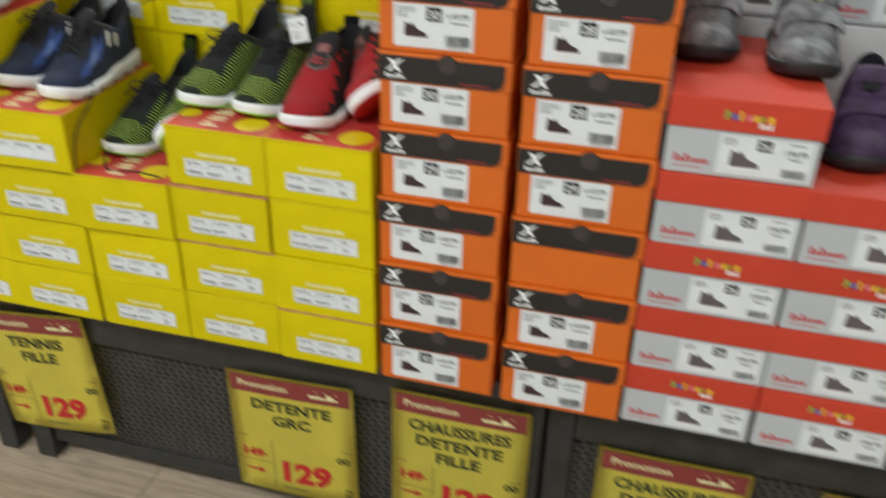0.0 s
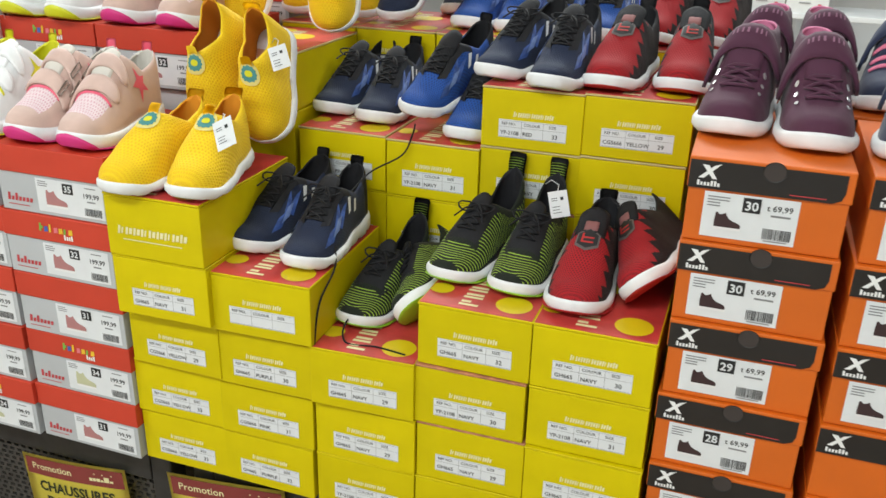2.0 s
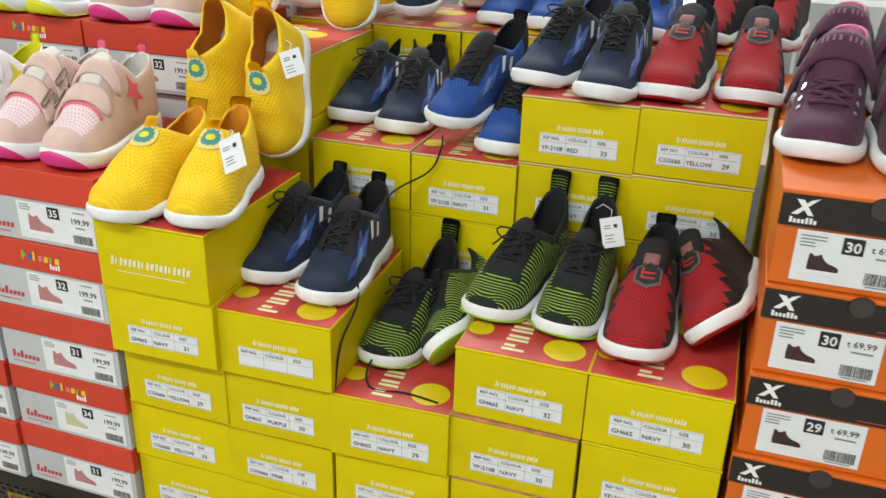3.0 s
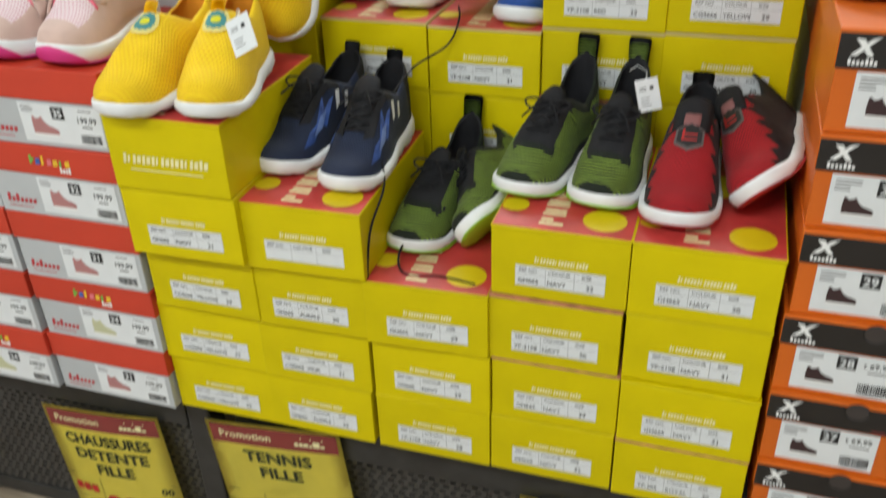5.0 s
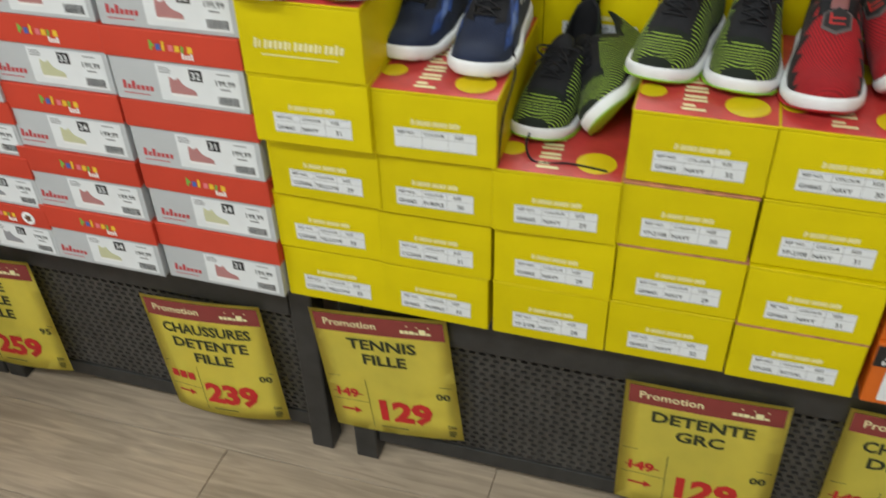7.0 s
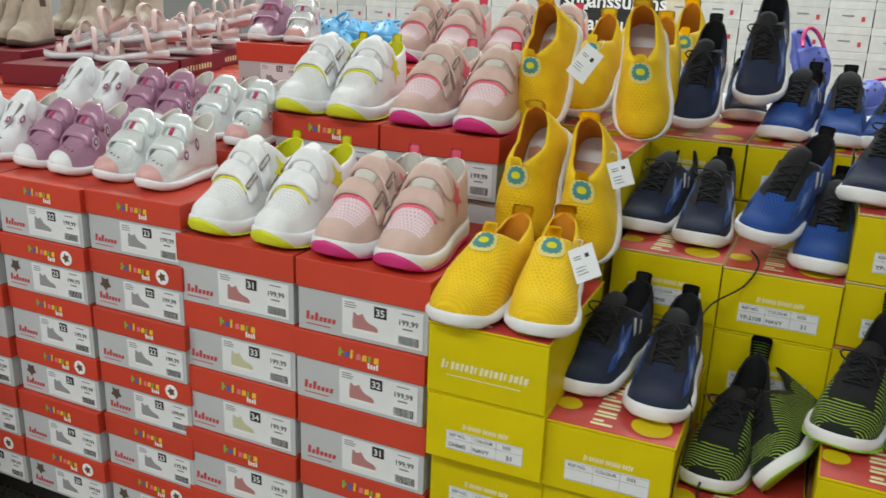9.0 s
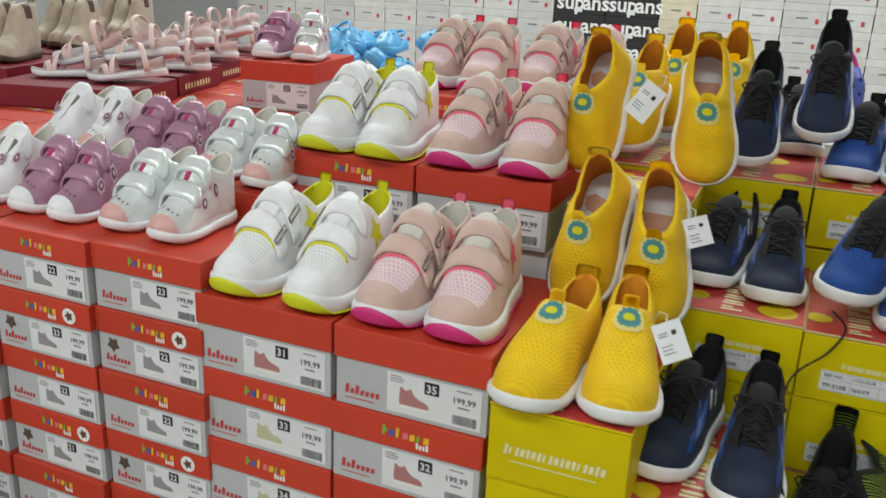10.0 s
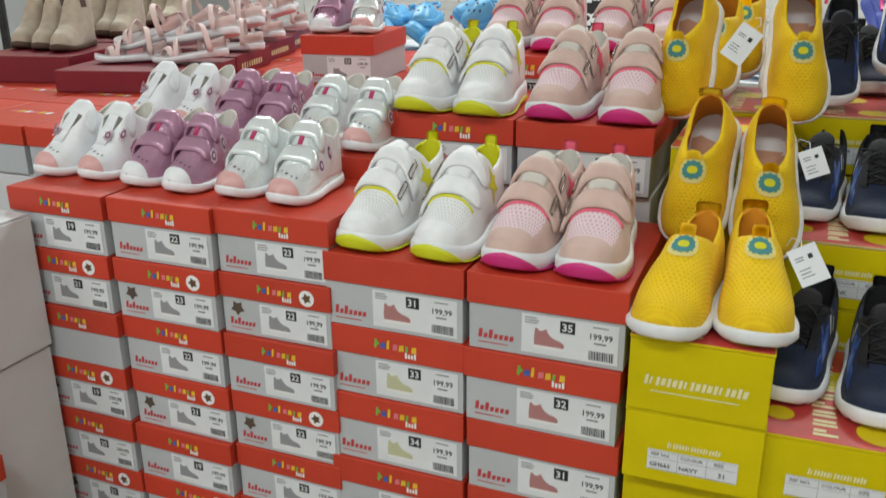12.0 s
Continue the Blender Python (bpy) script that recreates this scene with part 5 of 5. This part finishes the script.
# orange boxes behind
carton(-0.26, 0.085, 0.30, 0.55, T, T + 5 * KH)
for cx in (-0.181, 0.003):
    orange_box(cx, 0.290, T + 5 * KH, "29", J(0.5))
carton(0.095, 0.43, 0.30, 0.55, T, 0.84)
for cx in (0.182, 0.36):
    red_box(cx, 0.295, 0.84, "27", w=0.174, h=0.0965, rz=J(0.4), shoe=3)


# dark red trays with sandals and boots
def tray(x, y, rz, w=0.32, d=0.23, h=0.046):
    t = tagged(new("shoe_box_lid_tray"), "dark red shoe box lying flat with pale mark", "shoe box", "dark red boxes")
    t.matrix_world = pose(x, y, 0.9112, 0, 0, rz)
    part("body", to_mesh("body", box_bm(-w, 0, 0, d, 0, h, 0.0015), DKRED), t)
    bm = bmesh.new()
    for i in range(9):
        y0 = 0.03 + i * 0.016
        f = bm.faces.new([bm.verts.new((0.0006, y0 + a, b)) for a, b in ((0, 0.012), (0.009, 0.012), (0.010, 0.026 if i % 2 else 0.024), (0.001, 0.026))])
    part("side_mark", to_mesh("side_mark", bm, LOGOW), t)
    return t


for k in range(4):
    tray(-2.06 - 0.078 * k, 0.575 + 0.25 * k, 16 + J(3))
for k in range(3):
    tray(-2.43 - 0.09 * k, 0.60 + 0.30 * k, 14, w=0.24, d=0.28, h=0.06)


# ---- cartons and boxes at the end of the display ----
carton(-2.25, -1.905, -0.17, -0.040, FZ, 0.632)
carton(-2.25, -1.900, -0.165, -0.040, 0.633, 0.842)
for k in range(6):
    red_box(-1.96, -0.45, FZ + 0.0005 + k * 0.0985, "", w=0.20, h=0.098, d=0.26, blank=True, lid_logo=False)


# ---- price signs ----
def sign(x, z, lines, old, price, cents="00", rz=0.0, h=0.248, curl=0.006, tilt=0.0, w=0.222):
    s = tagged(new("price_sign"), "yellow paper promotion price sign with brown-red heading", "price sign", "price signs")
    s.matrix_world = pose(x, TY - 0.014, z, 0, tilt, rz)
    bm = bmesh.new()
    nx, nz = 8, 8

    def bend(px, pz):
        return -curl * (1 - (2 * px / w - 1) ** 2) * (0.3 + 0.7 * (-pz / h)) - 0.004 * (-pz / h)

    rows = [[bm.verts.new((w * i / nx, bend(w * i / nx, -h * j / nz), -h * j / nz)) for i in range(nx + 1)] for j in range(nz + 1)]
    for j in range(nz):
        for i in range(nx):
            bm.faces.new((rows[j + 1][i], rows[j + 1][i + 1], rows[j][i + 1], rows[j][i])).smooth = True
    bmesh.ops.solidify(bm, geom=bm.faces[:], thickness=0.0005)
    sheet = part("sheet", to_mesh("sheet", bm, SIGNY), s)

    def laid(name, bm2, *mats):
        bmesh.ops.triangulate(bm2, faces=bm2.faces[:])
        if name == "heading_band":
            bmesh.ops.subdivide_edges(bm2, edges=bm2.edges[:], cuts=6, use_grid_fill=True)
        off = {"heading_band": 0.0007}.get(name, 0.0013)
        for v in bm2.verts:
            v.co.y = bend(v.co.x, v.co.z) - off
        part(name, to_mesh(name, bm2, *mats), sheet)

    b1 = bmesh.new()
    front_rect(b1, 0.006, w - 0.006, -0.040, -0.006, 0)
    laid("heading_band", b1, SIGNB)
    b2 = bmesh.new()
    text_into(b2, "Promotion", 0.020, -0.028, 0.0185, 0, 0, bold=0.008, wide=1.1)
    laid("heading", b2, LOGOW)
    b2 = bmesh.new()
    r = random.Random(3)
    px = w - 0.075
    for i in range(6):
        wd = r.uniform(0.005, 0.011)
        front_rect(b2, px, px + wd, -0.030, -0.030 + r.choice((0.004, 0.010, 0.006)), 0, 0)
        if i % 2:
            front_rect(b2, px + 0.003, px + 0.0055, -0.017, -0.0148, 0, 0)
        px += wd + 0.0012
    laid("second_heading", b2, LOGOW)
    b3 = bmesh.new()
    for i, ln in enumerate(lines):
        text_into(b3, ln, w / 2, -0.070 - 0.030 * i, 0.0275, 0, 0, bold=0.030, wide=1.22 if len(ln) < 10 else 1.0, align="CENTER")
    for z0 in (-0.135 if len(lines) < 3 else -0.142,):
        front_rect(b3, 0.006, w - 0.006, z0, z0 + 0.0009, 0, 0)
        front_rect(b3, 0.071, 0.0719, -h + 0.010, z0, 0, 0)
        front_rect(b3, 0.008, 0.071, z0 - 0.050, z0 - 0.0492, 0, 0)
    text_into(b3, cents, w - 0.034, -0.160, 0.0175, 0, 0, bold=0.03, wide=1.3)
    text_into(b3, "DH", w - 0.022, -h + 0.026, 0.009, 0, 0, bold=0.02)
    text_bars(b3, w - 0.022, -h + 0.018, 0.014, 3, 0, 0, 0.002, 0.0045)
    text_bars(b3, 0.085, -h + 0.014, 0.05, 1, 0, 0, 0.0016)
    laid("wording", b3, mat("dark_green_ink", (0.03, 0.035, 0.01), 0.6))
    b4 = bmesh.new()
    if old:
        text_into(b4, old, 0.012, -0.176, 0.0245, 0, 0, bold=0.04, wide=1.15)
    else:
        for i in range(3):
            front_rect(b4, 0.014 + i * 0.017, 0.027 + i * 0.017, -0.175, -0.159, 0, 0)
    front_rect(b4, 0.010, 0.062, -0.170, -0.1682, 0, 0)
    front_rect(b4, 0.018, 0.046, -0.2075, -0.2035, 0, 0)
    front_poly(b4, [(0.042, -0.2125), (0.054, -0.2055), (0.042, -0.1985)], 0, 0)
    laid("old_price", b4, SIGNR)
    b4 = bmesh.new()
    text_into(b4, price, 0.078, -h + 0.032, 0.057, 0, 0, bold=0.05, wide=1.15)
    laid("price", b4, SIGNR)
    return s


sign(-1.030, 0.284, ("TENNIS", "FILLE"), "149", "129", tilt=-6)
sign(-0.546, 0.262, ("DETENTE", "GRC"), "149", "129", tilt=-1.5)
sign(-0.258, 0.288, ("CHAUSSURES", "DETENTE", "FILLE"), "149", "129", w=0.222)
sign(0.068, 0.255, ("CHAUSSURES", "DETENTE", "GRC"), "", "129")
sign(0.385, 0.250, ("CHAUSSURES", "DETENTE", "GRC"), "", "129")
sign(-1.338, 0.244, ("CHAUSSURES", "DETENTE", "FILLE"), "", "239", curl=0.014, tilt=-5)
sign(-1.770, 0.252, ("BALE", "VILLE", "FILLE"), "", "259", "95", curl=0.010, tilt=-3)


# ---- shoes on the display ----
Z1 = T + 5 * 0.092
# yellow slip-ons, pushed one into the other up the steps
shoe("slipon", -1, -0.992, -0.056, Z1 + 0.001, -4, 2)
shoe("slipon", 1, -0.902, -0.036, Z1 + 0.001, 3, 3)
shoe("slipon", -1, -0.996, 0.198, 0.823, -4, 62)
shoe("slipon", 1, -0.912, 0.198, 0.815, -2, 62, 4)
shoe("slipon", -1, -1.050, 0.403, 0.952, -6, 68)
shoe("slipon", 1, -0.895, 0.408, 0.955, 6, 68)
shoe("slipon", -1, -1.025, 0.540, 0.957, 0, 30)
shoe("slipon", 1, -0.910, 0.550, 0.957, 0, 30)
shoe("slipon", -1, -0.995, 0.72, 0.965, 4, 38)
shoe("slipon", 1, -0.900, 0.73, 0.965, -4, 38)

# front row on the yellow boxes
Z4, Z3 = T + 4 * YH + 0.001, T + 3 * YH + 0.001
pair("navy", (-0.862, 0.040), (-0.772, 0.018), Z4, -7, -5)
shoe("green", -1, -0.695, 0.048, Z3, -6)
shoe("green", 1, -0.618, 0.062, Z3 + 0.026, -16, 3, -58)
pair("green", (-0.562, 0.056), (-0.480, 0.050), Z4, -10, -9)
shoe("red", -1, -0.380, 0.024, Z4, 2)
shoe("red", 1, -0.306, 0.060, Z4 + 0.026, -14, 2, -48)

# second yellow tier
pair("navy", (-0.862, 0.315), (-0.780, 0.290), 0.836, -6, -4)
shoe("blue", -1, -0.695, 0.272, 0.858, -14, 10, 6)
shoe("blue", 1, -0.622, 0.262, 0.833, -8)
pair("navy", (-0.575, 0.272), (-0.490, 0.235), 0.929, -14, -10)
pair("red", (-0.402, 0.258), (-0.312, 0.280), 0.931, -4, -5)
# rear yellow tier
shoe("navy", -1, -0.838, 0.545, YT + 0.001, 4, 24)
shoe("navy", 1, -0.755, 0.570, YT + 0.045, -6, 28)
shoe("navy", 1, -0.775, 0.700, YT + 0.001, 6)
shoe("blue", -1, -0.700, 0.54, YT + 0.001, -6)
shoe("blue", 1, -0.622, 0.53, YT + 0.001, -4)
pair("blue", (-0.555, 0.53), (-0.475, 0.52), YT + 0.001, -10)
pair("red", (-0.385, 0.53), (-0.305, 0.53), YT + 0.001, -14, -18)

# high-tops on the orange boxes
ZK = T + 6 * KH + 0.001
pair("plum", (-0.232, 0.090), (-0.141, 0.060), ZK, -4, 0)
pair("plum", (-0.212, 0.300), (-0.125, 0.295), ZK, -3, 0)
pair("navypink", (-0.034, 0.055), (0.062, 0.040), ZK, -2, 0)
pair("navypink", (-0.040, 0.300), (0.050, 0.295), ZK, -4, 0)
pair("grey", (0.128, 0.115), (0.236, 0.085), T + 5 * 0.0965 + 0.001, 3, -2)
pair("greyplum", (0.325, 0.055), (0.415, 0.055), T + 4 * 0.0965 + 0.001, 0)
pair("grey", (0.140, 0.35), (0.225, 0.35), 0.938, 0)

# two-strap trainers
Z2 = 0.966
ZP = T + 5 * RH + 0.001
pair("white", (-1.379, -0.020), (-1.283, -0.020), ZP, -5, -7)
pair("beige", (-1.180, -0.017), (-1.095, -0.017), ZP, -4, -3)
pair("white", (-1.418, 0.245), (-1.327, 0.242), Z2, -5, -3)
pair("beige", (-1.211, 0.250), (-1.110, 0.250), Z2, -4, -2)
pair("beige", (-1.410, 0.605), (-1.315, 0.585), Z2 + 0.055, -6, -4)
pair("beige", (-1.215, 0.61), (-1.115, 0.605), Z2 + 0.055, -4, -2)

# toddler shoes
ZB = T + 6 * SH + 0.001
pair("baby_white", (-1.932, 0.020), (-1.856, 0.025), ZB, -10, -8)
pair("baby_purple", (-1.762, 0.018), (-1.688, 0.012), ZB, -8, -7)
pair("baby_silver", (-1.596, 0.018), (-1.514, 0.012), ZB, -8, -6)
pair("baby_white", (-1.935, 0.225), (-1.845, 0.225), 0.9115, -12, -10)
pair("baby_purple", (-1.752, 0.215), (-1.672, 0.205), 0.9115, -9, -8)
pair("baby_silver", (-1.585, 0.205), (-1.498, 0.195), 0.9115, -8, -6)
shoe("baby_purple", -1, -1.900, 0.815, 1.017, 4)
shoe("baby_silver", 1, -1.812, 0.830, 1.017, 8)

# boots and sandals on the dark red boxes
for k in range(3):
    for i in range(3):
        shoe("boot", 1 if i % 2 else -1, -2.50 - 0.09 * k - 0.07 * i + J(0.008), 0.64 + 0.30 * k + 0.01 * i, 0.972, 18 + J(6))
for k in range(4):
    bx, by = -2.06 - 0.078 * k, 0.575 + 0.25 * k
    for i, (dx, dy, up, rz, pt, rl) in enumerate(((-0.30, 0.035, 0.0, -62, 0, 0), (-0.285, 0.10, 0.028, -82, 8, 14), (-0.15, 0.05, 0.0, -52, 0, 0), (-0.17, 0.13, 0.030, -90, 10, -12))):
        shoe("sandal", 1 if i % 2 else -1, bx + dx + J(0.01), by + dy + J(0.01), 0.9585 + up, rz + J(26), pt + abs(J(6)), rl + J(8))

# foam clogs in a heap behind
for k in range(14):
    a = k % 7
    shoe("cyan", 1 if k % 2 else -1, -2.30 + 0.075 * a + J(0.03), 1.55 + 0.10 * (k // 7) + J(0.05), 0.90 + 0.05 * (k // 7) + abs(J(0.03)), J(80), J(25), J(40))
carton(-2.45, -1.60, 1.47, 1.95, T, 0.885)
carton(-1.05, -0.35, 1.45, 1.95, T, 0.86)
shoe("clog", 1, -0.70, 1.45, 0.93, 30, 45, 20)
shoe("clog", -1, -0.60, 1.50, 0.88, -30, 10, 0)
shoe("cyan", -1, -0.95, 1.52, 0.875, 60, 0, 0)


# ---- price tags and loose laces ----
def price_tag(x, y, z, rx, ry, rz, w=0.030, h=0.042, lines=3):
    t = tagged(new("price_tag"), "small white paper price tag on a thin string", "price tag", "price tags")
    t.matrix_world = pose(x, y, z, rx, ry, rz)
    part("card", to_mesh("card", box_bm(-w / 2, w / 2, 0, 0.0006, -h, 0, 0.0002, 1), WHITE), t)
    bm = bmesh.new()
    front_rect(bm, w * 0.10, w * 0.26, -h * 0.36, -h * 0.24, -0.0005)
    text_bars(bm, -w * 0.36, -h * 0.28, w * 0.34, 2, -0.0005, 0, 0.0009, 0.003)
    text_bars(bm, -w * 0.36, -h * 0.60, w * 0.6, 3, -0.0005, 0, 0.0008, 0.004, 4)
    part("print", to_mesh("print", bm, INK), t)
    bm = bmesh.new()
    tube_into(bm, [(0, 0, -0.003), (0.004, 0.006, 0.008), (-0.004, 0.015, 0.016), (-0.012, 0.022, 0.012)], 0.0005)
    part("string", to_mesh("string", bm, WHITE), t)
    return t


price_tag(-0.866, 0.020, 0.900, -35, -28, 10, 0.030, 0.042)
price_tag(-0.868, 0.175, 0.972, -20, -20, 15, 0.028, 0.034)
price_tag(-0.955, 0.345, 1.095, -15, 30, -15, 0.034, 0.05)
price_tag(-0.440, 0.160, 0.815, -20, -10, 20, 0.026, 0.036)


def loose_lace(pts, label="long loose black shoelace hanging down"):
    bm = bmesh.new()
    v = [Vector(p) for p in pts]
    fine = []
    for i in range(len(v) - 1):
        a, b, c, d = v[max(i - 1, 0)], v[i], v[i + 1], v[min(i + 2, len(v) - 1)]
        for k in range(6):
            t = k / 6
            fine.append(0.5 * ((2 * b) + (c - a) * t + (2 * a - 5 * b + 4 * c - d) * t * t + (3 * b - a - 3 * c + d) * t ** 3))
    tube_into(bm, fine + [v[-1]], 0.0014)
    return tagged(new("shoelace", to_mesh("shoelace", bm, CL_BLK)), label, "shoelace", "loose laces")


loose_lace([(-0.735, 0.075, 0.735), (-0.722, 0.055, 0.70), (-0.724, 0.010, 0.665), (-0.726, -0.004, 0.62), (-0.727, -0.006, 0.575), (-0.715, -0.005, 0.55)])
loose_lace([(-0.66, 0.10, 0.655), (-0.70, 0.05, 0.625), (-0.69, 0.015, 0.6065), (-0.645, 0.018, 0.6065), (-0.60, 0.012, 0.6065)], "black shoelace lying on the box lid")
loose_lace([(-0.745, 0.125, 0.765), (-0.735, 0.20, 0.79), (-0.70, 0.245, 0.81), (-0.685, 0.25, 0.842), (-0.70, 0.30, 0.845)])


# ---- shelves of boxes along the far wall ----
FY = 4.6
shelf = tagged(new("wall_shelf"), "white metal wall shelf filled with shoe boxes", "shelf")
shelf.location = (-2.0, FY, FZ)
for z in (0.05, 0.586, 1.36, 1.9):
    part("board", to_mesh("board", box_bm(-4.0, 4.5, -0.02, 0.45, z, z + 0.03, 0.003), SHELFM), shelf)
for x in np.arange(-4.0, 4.6, 1.0):
    part("upright", to_mesh("upright", box_bm(x - 0.012, x + 0.012, 0.40, 0.449, 0, 2.3), SHELFM), shelf)
PALE = [mat("far_box_" + n, c, 0.55, vary=0.1, scale=15, obj_vary=0.06) for n, c in (("white", (0.66, 0.66, 0.65)), ("grey", (0.58, 0.58, 0.58)), ("cream", (0.66, 0.60, 0.46)), ("black", (0.02, 0.02, 0.022)))]
far = {}


def far_box(x, z, kind, w, h):
    b = tagged(new("shoe_box"), ("white", "pale grey", "cream", "black")[kind] + " shoe box on the far shelf", "shoe box", "far shoe boxes")
    b.location = (x, FY, z)
    k = (kind, w)
    if k not in far:
        far[k] = to_mesh("body", box_bm(-w / 2, w / 2, 0, 0.32, 0, h - 0.002, 0.002, 1), PALE[kind])
        far[k, "lid"] = to_mesh("lid", box_bm(-w / 2 - 0.002, w / 2 + 0.002, -0.002, 0.322, h * 0.68, h - 0.001, 0.002, 1), PALE[kind])
        bm = bmesh.new()
        if kind == 3:
            text_into(bm, "sup", -w * 0.45, h * 0.22, h * 0.92, -0.0035, 0, bold=0.02)
            text_into(bm, "ans", w * 0.06, h * 0.22, h * 0.92, -0.0035, 0, bold=0.02)
            front_rect(bm, -w * 0.1, w * 0.06, h * 0.1, h * 0.28, -0.004, 1)
        else:
            front_rect(bm, w * 0.25, w * 0.33, h * 0.22, h * 0.40, -0.0035, 1)
            bm2 = bmesh.new()
            text_bars(bm2, -w * 0.2, h * 0.40, w * 0.3, 1, -0.0035, 0, h * 0.05)
            far[k, "text_line"] = to_mesh("text_line", bm2, GREYTXT)
        far[k, "print"] = to_mesh("print", bm, C_WHT, SCRIPT if kind != 3 else WHITE)
    part("body", far[k], b)
    part("lid", far[k, "lid"], b)
    part("print", far[k, "print"], b)
    if kind != 3:
        part("text_line", far[k, "text_line"], b)


for level, rows in ((0.561, 5),):
    x = -4.7
    i = 0
    while x < 0.1:
        if -2.42 < x + 0.1 < -1.75:
            kind, w = 3, 0.325
        elif -1.76 <= x + 0.1 < -1.5:
            kind, w = 2, 0.215
        else:
            kind, w = (0 if (i * 7) % 3 else 1), 0.235
        for r in range(rows):
            far_box(x + w / 2, level + r * 0.137, kind, w - 0.006, 0.137)
        x += w
        i += 1

# a dark price board and bagged goods behind the boots
board = tagged(new("price_board"), "black framed price board with a yellow sheet", "price board")
board.matrix_world = pose(-3.75, 1.72, 1.16, 0, 0, 20)
part("frame", to_mesh("frame", box_bm(-0.30, 0.10, 0, 0.02, 0, 0.32, 0.004), METAL), board)
part("sheet", to_mesh("sheet", box_bm(-0.27, 0.04, -0.003, -0.001, 0.07, 0.29), SIGNY), board)
part("post", to_mesh("post", box_bm(-0.12, -0.09, 0.003, 0.018, -1.16 + FZ, 0.01), METAL), board)

# ---- floor planks ----
plank = {}
for r in range(-20, 36):
    y0 = r * 0.185 - 0.01
    if not RY0 < y0 < 1.2:
        continue
    off = (r * 0.47) % 1.22
    x = -4.4 + off - 1.22
    while x < 2.2:
        if "m" not in plank:
            plank["m"] = to_mesh("plank", box_bm(0.0008, 1.2192, 0.0008, 0.1842, -0.004, 0, 0.0008, 1), PLANK)
        part("plank", plank["m"], floor, pose(x, y0, FZ))
        x += 1.22
